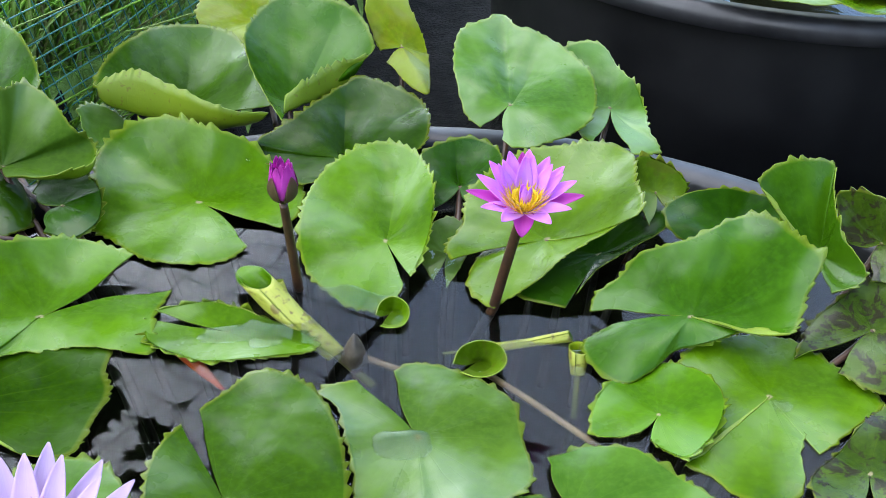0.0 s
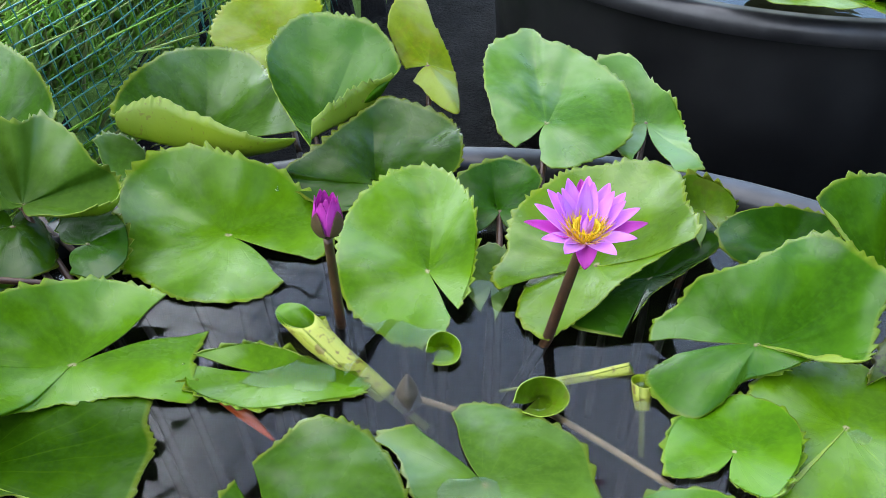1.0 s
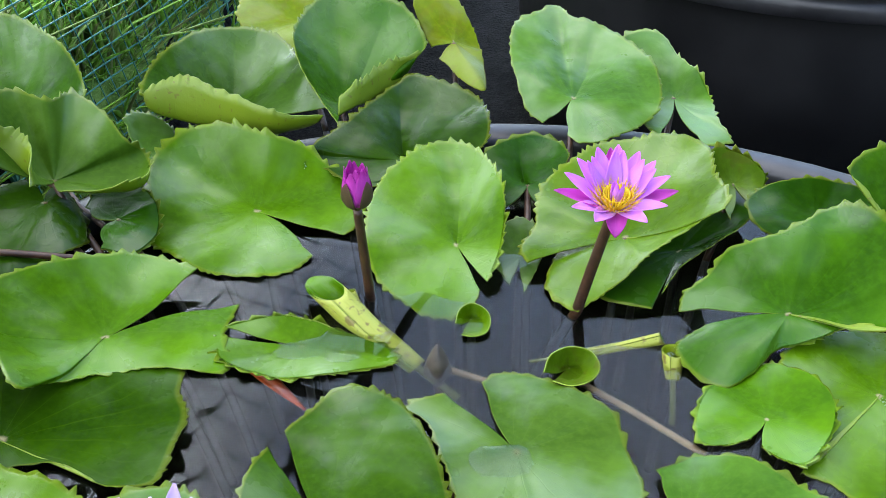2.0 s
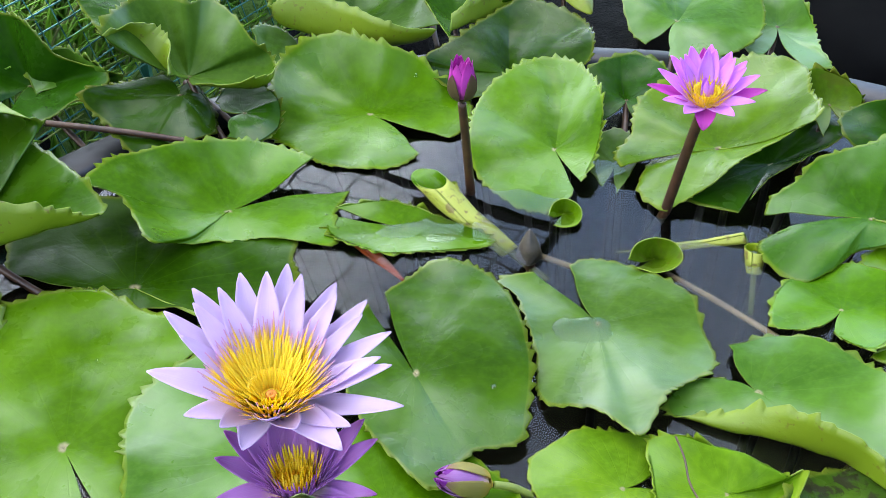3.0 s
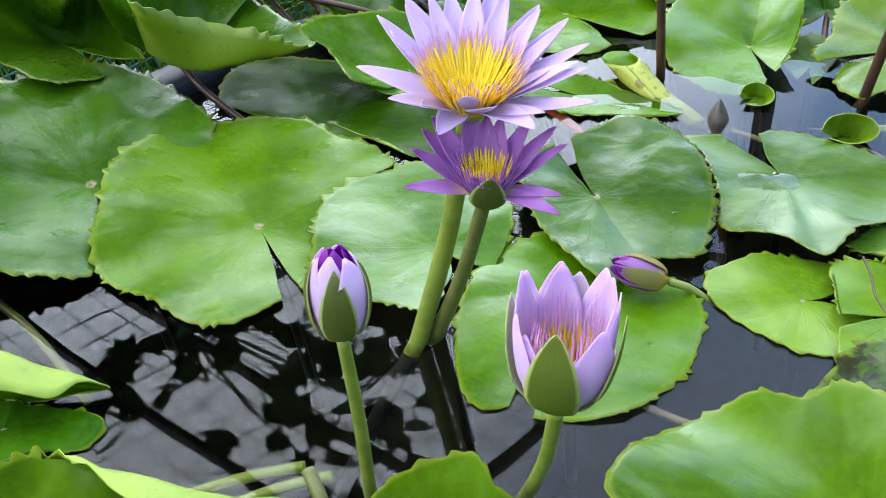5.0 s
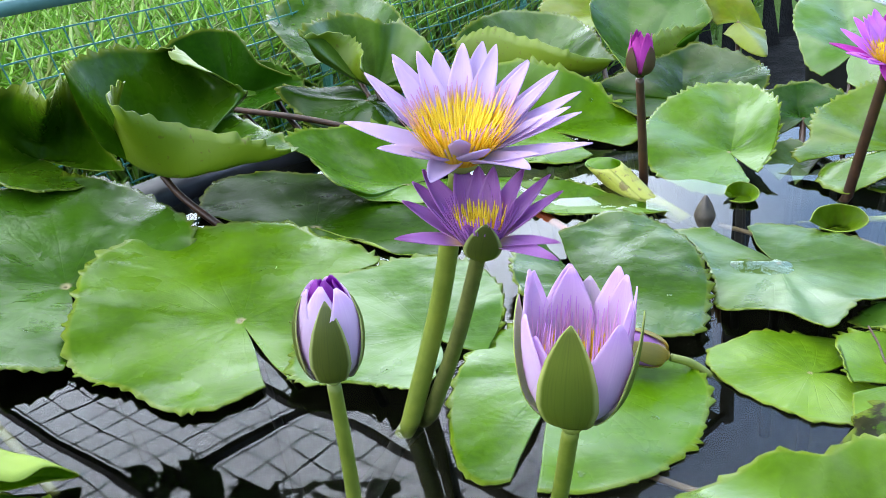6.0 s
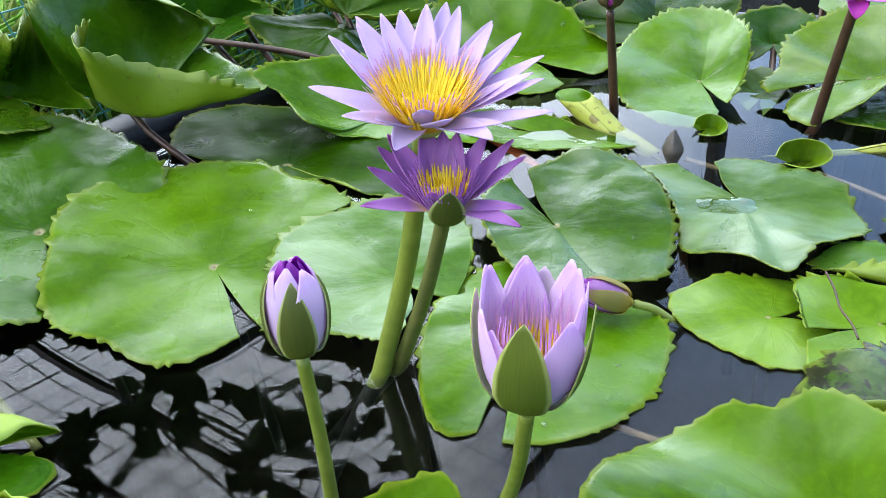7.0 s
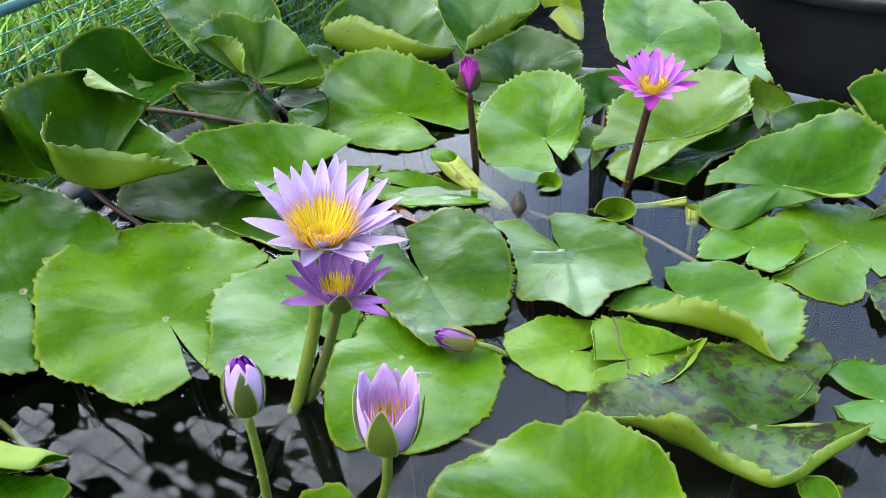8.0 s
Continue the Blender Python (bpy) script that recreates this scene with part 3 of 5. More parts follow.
lily_pad("fresh", (-0.42, 0.481, 0.003), [(-408, 11.3, 0), (-337, 5.3, 0), (-303, 9.6, 0.2), (-299, 14.7, 0.5), (-289, 15.4, 0.7), (-273, 16, 0.9), (-254, 19, 1.2), (-244, 19.2, 1.3), (-233, 19.2, 1.2), (-223, 20.3, 1.2), (-210, 18.4, 1.6), (-193, 16.1, 1.7), (-169, 13, 1.7), (-148, 12.7, 1.3), (-133, 12.9, 0.5), (-120, 12.5, 0.1), (-106, 11.8, 0), (-87, 13.4, 0), (-78, 13.5, 0), (-67, 12.4, 0), (-57, 11, 0)])
lily_pad("pale", (-0.272, 0.478, 0.007), [(-377, 5, -0.3), (-319, 6.3, -0.2), (-284, 11.1, -0.1), (-265, 14.9, 0), (-249, 15.1, 0), (-234, 13.9, 0.1), (-213, 12.6, 0.2), (-197, 11.8, 0.2), (-168, 9.8, 0.2), (-129, 11.2, 0.2), (-121, 10.6, 0.3), (-109, 9.1, 0.5), (-93, 8.9, 0.7), (-81, 9.6, 0.8), (-71, 7.2, 0.3)])
lily_pad("fresh", (-0.174, 0.447, 0.003), [(-447, 13.7, -0.1), (-433, 13.7, -0.1), (-420, 13.2, -0.1), (-408, 12.1, -0.1), (-396, 11.5, -0.1), (-379, 10.4, -0.1), (-361, 9.9, -0.1), (-344, 8.8, -0.1), (-325, 7.8, -0.1), (-283, 8.6, 0), (-259, 8.6, 0.1), (-236, 7.8, 0.2), (-209, 7.1, 0.2), (-169, 6.8, 0.2), (-136, 8.6, 0.1), (-120, 10.7, 0), (-107, 13.1, -0.1), (-100, 13.8, -0.1), (-94, 13, -0.1)])
lily_pad("lime", (-0.013, 0.474, 0.003), [(54, 6.1, -0.1), (73, 6.1, 0), (96, 5.9, 0), (115, 6.5, 0), (137, 6.5, 0), (158, 7.1, -0.1), (177, 6.6, -0.1), (195, 6.1, -0.1), (216, 5.4, -0.1), (244, 5.2, -0.1), (266, 5.7, -0.1), (287, 6.1, -0.1), (307, 5.6, -0.2), (348, 4.7, -0.2)])
lily_pad("lime", (0.058, 0.472, 0.006), [(-502, 6.6, 0.2), (-487, 8.4, 0.1), (-471, 5.7, 0), (-437, 4.1, 0, 6, 1.4), (-348, 3.8, 0.2, 5.4, 1.6), (-349, 4.3, 1.4), (-298, 2.6, 1.8, 3.4, 0.8), (-251, 4, 1.2), (-235, 5.8, 0.9), (-221, 6.9, 0.6), (-187, 5.4, 0.4), (-155, 5.7, 0.3)], teeth=0.0063)
lily_pad("pale", (0.094, 0.579, 0.006), [(-207, 2.8, 0), (-189, 5.5, -0.1), (-176, 6.9, -0.2), (-159, 7.4, -0.2), (-141, 6.3, -0.2, 4.8, 0.9), (-95, 5.4, -0.2, 3.8, 2.4), (-64, 7.4, -0.2, 7.1, 3.6), (-54, 9.7, -0.1, 10.3, 3), (-52, 14, 0.6), (-47, 14.1, 1.4), (-27, 12.7, 2), (-15, 11.7, 2.4), (9, 9.4, 1.8), (39, 8.2, 1), (70, 7.2, 0.4), (106, 5.8, 0.2)])
lily_pad("vari", (0.144, 0.375, 0.008), [(34, 7.3, -0.3), (47, 9.8, -0.2), (51, 13.4, 0), (62, 15.1, 0.4), (74, 14.8, 0.2), (91, 13.1, 0), (105, 12.2, 0), (133, 9.7, 1.2), (159, 10.5, 1.8), (172, 13.3, 1.8), (184, 15.5, 0.8), (186, 13.2, 0.6, 13.4, 1.4), (196, 9.7, 0.2, 9.1, 2.2), (209, 8.6, 0.2, 8.3, 4.2), (236, 7.1, 0, 6.3, 2.2), (263, 7.8, 0, 6.4, 1.7), (276, 8.3, 0, 7.9, 1.7), (314, 7.1, 0.2, 6, 1.7), (353, 9.2, 0.8, 8.9, 1.6), (361, 7.6, 0.7), (364, 4, 0.2)], ripple=0.004, teeth=0.006)
lily_pad("fresh", (0.016, 0.258, 0.015), [(-473, 10.1, 3.5), (-460, 12.2, 4.5), (-444, 11.8, 4.5), (-424, 9.5, 4.5), (-391, 6.6, 4.5), (-348, 4.7, 4.5), (-297, 5.7, 3.5), (-274, 6.9, 3), (-259, 8.4, 2.5), (-244, 7.8, 2), (-233, 9.7, 1.5), (-220, 10.4, 0.5), (-205, 11.2, 0.5), (-176, 12.7, 2.5), (-158, 13.6, 4), (-146, 11.1, 3.5), (-135, 8.2, 2.5)], teeth=0.0028)
lily_pad("fresh", (-0.169, 0.167, 0.02), [(-464, 6.7, 2), (-440, 7.5, 2), (-411, 8.2, 2), (-389, 8.2, 2), (-366, 7.2, 2), (-345, 6.2, 2), (-327, 5.1, 2), (-298, 4.3, 2.5), (-279, 3.9, 3), (-261, 4.9, 3.8), (-231, 5.1, 3.5), (-205, 5.3, 3), (-172, 5.9, 2.5), (-175, 7, 3.5), (-150, 5.3, 3), (-122, 3.9, 2)], teeth=0.0034)
lily_pad("mid", (-0.468, 0.223, 0.004), [(-428, 4.2, 0.4), (-381, 3.4, 0), (-360, 5.6, -0.1), (-337, 6, 0), (-316, 3.9, 0.2), (-278, 2.2, 0.4), (-198, 3.3, 0.4), (-174, 5.4, 0.2), (-138, 5, 0.2), (-89, 4.7, 0.1)])
lily_pad("mid", (-0.585, 0.507, 0.007), [(-396, 10.5, -0.6), (-356, 8.1, -0.7), (-310, 10.8, -0.5), (-292, 13.6, 0.9), (-267, 16.6, 2.3), (-252, 18.9, 3.3), (-242, 19.7, 3.8), (-228, 19.4, 3.8), (-208, 18.2, 4.3), (-188, 16.1, 4.8), (-155, 14.9, 4.3), (-119, 16.2, 3.3), (-96, 18.3, 2.8), (-86, 16.1, 1.8), (-73, 15.4, 0.8), (-59, 14.8, 0.1), (-54, 8.9, -0.4)], power=1.0)
lily_pad("deep", (-0.435, 0.678, 0.003), [(-151, 7.9, 0.2), (-96, 3.9, 0.2), (-30, 5.4, 0.2), (-27, 11.6, 0.1), (-20, 14.3, 0), (-16, 14.4, 0), (-4, 14.2, 0), (13, 14.6, 0), (23, 14.4, 0), (38, 16, -0.2), (73, 15, -0.2), (105, 15.8, 0), (131, 17.2, 0.5), (152, 16.4, 0.7), (176, 12.6, 0.2)], teeth=0.004)
lily_pad("cup", (-0.591, 0.689, 0.045), [(-517, 4.8, 3, 2.1, 9.5), (-444, 3, 1, 8.2, 9), (-393, 6.1, 1, 5.4, 6), (-367, 10, 2, 10.7, 4.5), (-358, 13.7, 3), (-317, 11.4, 2.5), (-278, 13.1, 3), (-287, 13, 5), (-267, 16.1, 6.5, 5.3, 10), (-256, 13.8, 9, 10.1, 10), (-236, 9.4, 10.5), (-204, 7.1, 11.5), (-176, 7.1, 11.5), (-134, 7.3, 11), (-131, 7.2, 8, 7.5, 11), (-140, 5.9, 4, 7, 9.5)], teeth=0.0069)
lily_pad("dark", (-0.652, 0.98, 0.05), [(-447, 8, -0.5), (-416, 8.5, -0.5), (-388, 7.7, 0), (-367, 10, 1.5), (-359, 9.1, 2), (-363, 4.1, 4), (-349, 1.5, 7), (-229, 4.4, 7.5), (-194, 7.7, 7), (-161, 9, 5), (-138, 9.4, 3), (-129, 7.3, 0)], teeth=0.0050)
lily_pad("cup", (-0.732, 0.702, 0.05), [(-9, 10.7, -0.5), (5, 6, 0, 6, 4), (39, 2.8, 0.5, 3.4, 8), (135, 0.7, 2, -10.9, 8), (208, 3.4, 4, 0.4, 8), (247, 7.5, 6), (250, 9.9, 4), (260, 8.3, 1), (299, 10.7, 0), (329, 9.1, -1)], teeth=0.0069)
lily_pad("pale", (-0.472, 0.993, 0.06), [(-61, 4.6, 1), (-18, 7.1, 0, 8.4, 1.5), (-1, 9.5, -1, 9.7, 1), (27, 9.7, 1), (28, 8.1, 3), (60, 7.7, 5), (85, 7.6, 6), (98, 5.2, 6.5), (131, 7.6, 8), (150, 7.2, 8), (184, 7.2, 8), (214, 8.6, 7), (189, 8, 4, 4.5, 7), (194, 3.3, 2, 1.3, 5), (277, 2.5, 1, 8.4, 4)], teeth=0.0063)
lily_pad("mid", (-0.559, 1.151, 0.06), [(-433, 6.3, 0), (-384, 6, 1), (-375, 9, 3), (-336, 7.2, 5), (-288, 8.1, 6), (-251, 14, 7), (-228, 15.6, 7), (-203, 15, 5), (-161, 8.8, 3), (-107, 9.5, 1)])
lily_pad("dark", (-0.476, 0.968, 0.05), [(-229, 4.1, 0.7), (-172, 7, 1.5), (-146, 10.5, 2), (-126, 9.4, -0.5), (-97, 10.9, -1.9), (-79, 7.5, -2.5), (-39, 5.6, -3), (1, 3.9, -2.5), (88, 4.8, -0.5)])
lily_pad("pale", (-0.605, 0.995, 0.05), [(-438, 1.9, -1), (-378, 2.5, -1, 4.4, 0), (-379, 6.4, 0), (-366, 6, 1), (-379, 5, 2), (-378, 2.3, 3), (-215, 1.2, 4), (-183, 5.7, 2), (-135, 4.9, 0)])
lily_pad("fresh", (-0.274, 1.016, 0.008), [(-24, 10.6, -0.3), (-11, 11.5, 0), (11, 11.8, 0.7), (31, 10.1, 2.2), (55, 8.3, 4.7), (80, 6.6, 6.2), (114, 8.5, 6.7), (133, 11, 6.2), (148, 12.4, 4.7), (167, 12, 3.7), (188, 11.3, 2.2), (201, 13.3, 0.2), (211, 11.8, -0.4), (227, 11, -0.5), (253, 11.5, -0.6), (277, 11.6, -0.7), (294, 11.5, -0.6), (309, 10.7, -0.5)], power=2.4, folds=((160, -0.5, 30), (60, 0.5, 30), (250, -0.2, 30)))
lily_pad("mid", (-0.328, 1.197, 0.035), [(-20, 13.3, 2.5), (-2, 10.3, 3.5), (36, 10, 4.5), (62, 12, 5.5), (82, 12.8, 6.5), (105, 11.4, 7), (144, 9.1, 6.5), (177, 9.2, 5.5), (203, 9.9, 4.5), (206, 10.4, 3, 8.6, 5.5), (228, 7.2, 1.5, 5.4, 7), (272, 7, 1, 6, 6), (306, 11, 1, 11.5, 5), (326, 13.1, 1.5, 14.7, 3.5)], teeth=0.0050, folds=((92, 1.5, -34), (20, -0.6, 30), (160, 0.4, 30)))
lily_pad("cup", (-0.191, 1.169, 0.06), [(-453, 3.9, 0, 2, 2), (-335, 4.3, 0, 3.2, 3), (-319, 11.2, 1, 8, 3.5), (-322, 12.5, 4), (-312, 13.9, 5.5), (-297, 15.9, 7), (-283, 15.5, 8), (-267, 15.8, 8), (-243, 11.3, 7), (-226, 8.4, 6), (-205, 5.3, 4), (-127, 3.6, 2), (-91, 5.3, 0)], teeth=0.0050, folds=((70, 1.4, -30), (120, -0.5, 30)))
lily_pad("yellow", (-0.256, 1.369, 0.08), [(-425, 6.4, 0), (-337, 5.2, 1), (-318, 8.1, 3), (-266, 8.9, 4), (-225, 9.3, 3), (-186, 8.5, 1), (-126, 7, -1), (-90, 8.6, -2)])
lily_pad("yellow", (-0.058, 1.276, 0.09), [(-130, 3.0, -1.5), (-80, 5.8, -2.5), (-66, 8.3, -3.0), (-25, 4.0, -2.0), (44, 4.0, 0.0), (81, 6.5, 2.5), (93, 10.2, 5.0), (116, 9.0, 5.0), (134, 7.2, 3.0), (148, 4.6, 1.0), (190, 2.9, -0.5)], power=1.1)
lily_pad("dark", (-0.119, 1.085, 0.032), [(-378, 2.2, -1.2), (-354, 5.3, -0.7), (-352, 9, 0.3), (-334, 11.1, 1.3), (-308, 14.2, 2.3), (-293, 14, 3.3), (-275, 13.9, 4.3), (-264, 11.7, 4.3), (-245, 8.9, 3.8), (-208, 7.6, 2.8), (-181, 10.2, 1.3), (-180, 9.9, 0.3), (-159, 7.9, -0.7), (-139, 6.6, -1.2), (-120, 4.4, -1.2)], folds=((93, 1.6, -30), (40, -0.7, 30), (180, -0.4, 30)))
lily_pad("dark", (0.015, 1.036, 0.025), [(-426, 3.9, -1.5), (-376, 2.9, 0.5), (-322, 6.2, 2), (-298, 7.9, 2.5), (-273, 7.2, 3), (-244, 6.6, 2.5), (-219, 6.6, 1.5), (-176, 4.7, 0), (-137, 4.7, -1.5)], folds=((95, 1.5, -28),))
lily_pad("pale", (-0, 0.936, 0), [(-451, 5.9, -0.5), (-370, 2.3, 0.3), (-312, 4.5, 0.8), (-276, 5.5, 1.5), (-244, 4.3, 1), (-176, 3, 0), (-108, 4.7, -0.5)])
lily_pad("pale", (0.074, 1.141, 0.077), [(-464, 4.5, -2.2), (-447, 5.5, -2.7), (-414, 6.2, -2.7), (-385, 7.7, -2.2), (-369, 9.5, -1.2), (-350, 10.7, -0.2), (-325, 12.4, 1.8), (-310, 13, 2.8), (-289, 14.5, 3.8), (-275, 14.8, 4.3), (-269, 17.6, 4.8), (-258, 15.7, 4.8), (-246, 14.2, 3.8), (-231, 10.7, 2.3), (-205, 6.9, 0.3), (-182, 5.1, -1.7), (-163, 3.7, -2.7)], folds=((70, 1.0, -34), (130, -0.7, 35)))
lily_pad("pale", (0.203, 1.197, 0.05), [(-444, 11.1, -1), (-427, 11.3, -1), (-420, 7.6, 0), (-384, 4.5, 1), (-324, 3.9, 2.5), (-282, 7.3, 3), (-266, 9.6, 5), (-243, 10.5, 5), (-218, 7.8, 3), (-162, 6.1, 0), (-111, 9.3, -1)])
lily_pad("fresh", (-0.064, 0.942, 0.011), [(-427, 7.1, 0), (-408, 5.8, 0.9), (-350, 5.1, 2.4), (-309, 7.7, 3.9), (-285, 12.2, 4.4), (-269, 15, 4.4), (-257, 14.2, 4.4), (-243, 12.8, 3.9), (-229, 11.9, 2.9), (-206, 10.2, 1.9), (-174, 9.3, 0.4), (-148, 9.4, -0.7), (-120, 9.9, -1.3), (-97, 10.8, -1.6), (-85, 9.8, -1.4), (-73, 7.1, -0.8)], folds=((86, 1.3, -34), (30, -0.9, 40)), power=1.05)
lily_pad("fresh", (0.104, 0.934, 0.022), [(-537, 6.9, -1.7), (-505, 10.4, -2.1), (-482, 11.6, -1.8), (-477, 10.1, -1.2), (-459, 7.3, 0.3), (-424, 5.3, 1.8), (-385, 7, 3.8), (-383, 9.1, 5.8), (-333, 10.7, 5.3), (-312, 14.7, 5.3), (-298, 15.1, 4.8), (-285, 13.5, 4.8), (-268, 12.5, 4.3), (-251, 11.2, 3.8), (-231, 10.8, 2.8), (-208, 9.8, 1.8), (-195, 9.3, 0.3), (-175, 10.8, -0.7), (-164, 10.6, -1.2)])
lily_pad("dark", (0.16, 0.935, 0.005), [(-474, 7.9, 0), (-458, 3.4, 0.5), (-367, 3.9, 1.5), (-345, 7.4, 2.5), (-332, 9.9, 3), (-312, 12.7, 3), (-304, 9.2, 2.5), (-276, 4, 1), (-188, 6, 0), (-167, 9.8, -0.2), (-142, 11.8, -0.2), (-116, 10.3, -0.2)])
lily_pad("brown", (0.228, 1.008, 0.04), [(-430, 3.8, -1), (-369, 3.3, 0), (-346, 3.8, 1), (-297, 3.1, 2), (-232, 3.1, 3), (-204, 3.2, 2), (-152, 2.7, 0), (-105, 5.6, -1)])
lily_pad("mid", (0.225, 0.795, 0.03), [(-184, 7.3, -1.5), (-174, 10.1, -2.4), (-158, 10.6, -2.6), (-137, 9.8, -2.7), (-129, 7.1, -2.2), (-116, 3.4, -1.5), (-53, 3.4, -0.5), (-16, 5.9, 0.5), (-27, 8.9, 1.5), (-13, 9.6, 2), (1, 10.5, 3.5), (9, 12, 6), (25, 11.6, 6), (43, 11.5, 6), (55, 10.8, 5.7), (68, 8.7, 5), (93, 7.5, 4), (116, 8.8, 2), (138, 8.4, 0.5), (150, 9.7, -1), (159, 9.6, -2)], power=1.8, folds=((60, -0.9, 26), (20, 0.7, -25), (120, 0.7, 30)))
lily_pad("dark", (0.293, 0.941, 0.04), [(-439, 3.8, 1), (-388, 5.1, 2), (-359, 5.4, 2.5), (-319, 4, 3), (-263, 3.3, 3), (-218, 5.6, 2), (-193, 6.9, 1), (-168, 6.6, 0), (-144, 4.9, -1)])
lily_pad("mid", (0.366, 0.876, 0.05), [(-454, 5.6, -1.5), (-419, 5.5, 0), (-414, 5.2, 1), (-405, 2.1, 3), (-290, 5.1, 5), (-287, 7.7, 6.5), (-270, 7.2, 7), (-241, 7.4, 6.5), (-220, 7.7, 5), (-222, 5.2, 3), (-194, 3.8, 0), (-125, 7.1, -2)])
lily_pad("vari", (0.428, 0.884, 0.06), [(-477, 5.3, -1.5), (-433, 5.5, -1), (-422, 5.1, 3), (-365, 1.1, 4), (-233, 3.8, 4), (-226, 5.7, 3), (-178, 3.5, 0)])
lily_pad("vari", (0.398, 0.794, 0.02), [(-493, 7.1, -1.2), (-463, 8.2, -1), (-446, 9.3, -0.5), (-410, 6.9, 2), (-342, 6.3, 3), (-306, 6.3, 4), (-279, 5.6, 3), (-233, 4.3, 1), (-202, 5.4, 0), (-161, 8.6, -1)])
lily_pad("fresh", (0.283, 0.717, 0.003), [(-431, 7.5, 0), (-401, 7.2, 0), (-361, 10.1, 0.2), (-328, 8.6, 0.4), (-297, 8.7, 0.5), (-277, 8.7, 0.5), (-245, 8.2, 0.5), (-210, 8.4, 0.3), (-178, 7.1, 0.1), (-135, 9.2, 0.1), (-137, 12.4, 0.1), (-126, 12.2, 0), (-117, 13, -0.1), (-101, 12.9, -0.1), (-91, 11.1, -0.1), (-82, 6.8, -0.1), (-66, 5.1, -0.1)])
lily_pad("fresh", (0.179, 0.686, 0.007), [(-473, 3.3, -0.1), (-453, 4.5, 0.1), (-438, 5.8, 0.3), (-402, 5.2, 0.5), (-370, 5.5, 0.7), (-337, 6.5, 0.7), (-311, 7, 0.6), (-286, 7.1, 0.3), (-255, 6.4, -0.3), (-217, 5.8, -0.4), (-179, 6, -0.4), (-158, 6.3, -0.5), (-132, 3, -0.3)])
lily_pad("vari", (0.336, 0.618, 0.01), [(-451, 8, 0), (-400, 6.8, 1), (-342, 9.8, 1), (-312, 11.5, 1), (-295, 8, 0.5), (-232, 3.1, 0), (-173, 5.1, -0.2), (-125, 8.6, 0)])
lily_pad("pale", (-0.4, 1.107, 0.024), [(-159, 2.8, 0.6), (-91, 6, -1), (-71, 9.7, -1.6), (-54, 7.8, -1.8), (32, 3.6, -0.8), (87, 6.8, 0.8), (114, 8, 2.2), (134, 6.2, 2.6)])
lily_pad("fresh", (-0.392, 0.133, 0.02), [(-44, 5.2, 1), (-17, 5.1, 0.6), (19, 6.7, 0), (25, 10.1, -0.8), (30, 14.3, -1.2), (31, 14.3, -0.8, 14, -0.6, -0.7), (33, 12.1, 0, 11.8, 0.4, -2.4), (36, 9.4, 1.2, 9.6, 1.2, -3.6), (46, 7.1, 2.2, 6.8, 2, -4.1), (60, 5.4, 2.9, 4.6, 2.8, -3.7), (74, 4.8, 3.2, 4, 3, -1.5), (100, 4.2, 3), (145, 2.9, 3), (194, 3.7, 3), (225, 5.4, 3), (258, 6.8, 3), (283, 7.9, 2)], teeth=0.009, pale_back=True)
lily_pad("mid", (-0.307, 0.174, 0.005), [(-513, 5.8, 0), (-501, 5.3, 0), (-477, 3.4, 0.1, 3.5, 2.7, 0.6), (-432, 2.5, 0.1, 2.9, 2.9, 0.5), (-389, 3.1, 0.1, 3.4, 2.7, -0), (-366, 4.6, 0.1, 4.6, 2.5, 0.2), (-348, 6, 0.1, 5.8, 0.7, 0), (-337, 5.4, 0), (-315, 3.7, 0), (-270, 2.2, 0), (-198, 2.2, 0.1), (-169, 3.6, 0)], teeth=0.008, pale_back=True)
lily_pad("fresh", (-0.5, 0.247, 0.01), [(-113, 3.3, -0.2), (-86, 1.5, -0.4), (0, 3.2, -0.5), (13, 5.9, -0.5), (19, 7.8, -0.5), (20, 6.2, 0.8, 6.5, 0.8, -1.3), (20, 4.1, 2.2, 5.2, 1.6, -3.3), (29, 2.3, 3.4, 2.5, 2.6, -4), (90, 0.7, 4.2, -3.4, 3.4, -2.7), (173, 2.5, 4.8, -1.5, 4, 4.4), (208, 4.1, 4), (231, 5, 2)], teeth=0.002, pale_back=True)
lily_pad("fresh", (-0.054, 0.837, -0.005), [(-467, 3.4, 1), (-452, 3.4, 0.9), (-430, 3.3, 1), (-399, 2.2, 1.2), (-360, 1.2, 1.5), (-279, 0.6, 1.6), (-174, 1, 1.5), (-130, 2.3, 1.1)], teeth=0.0002, ripple=0.0003, folds=((0, 0.0, 10),), pale_back=True, label='small green cupped young leaf at the water surface')
lily_pad("brown", (0.029, 0.766, -0.006), [(-482, 3.4, 1.3), (-455, 3.4, 1.2), (-425, 3.3, 1.4), (-400, 3, 1.8), (-369, 1.8, 2.3), (-270, 0.2, 2.5), (-159, 1.9, 2.3), (-139, 3.3, 1.6)], teeth=0.0003, ripple=0.0005, folds=((0, 0.0, 10),), pale_back=True, label='small olive cupped young leaf at the water surface')
lily_pad("dark", (-0.403, 0.958, 0.035), [(-103, 4.3, -0.7), (-68, 5.6, -0.9), (-27, 4.7, -0.5), (47, 4.7, 0), (86, 6.5, 0.5), (118, 6.8, 0.5), (148, 4.9, 0)])
lily_pad("pale", (0.261, 0.43, 0.004), [(-169, 4.6, 0), (-127, 5.3, 0), (-99, 6.2, 0), (-67, 6.2, 0), (-1, 5.7, 0), (43, 6.7, 0.1), (79, 6, 0.1), (111, 6.3, 0.1), (142, 5.8, 0)])
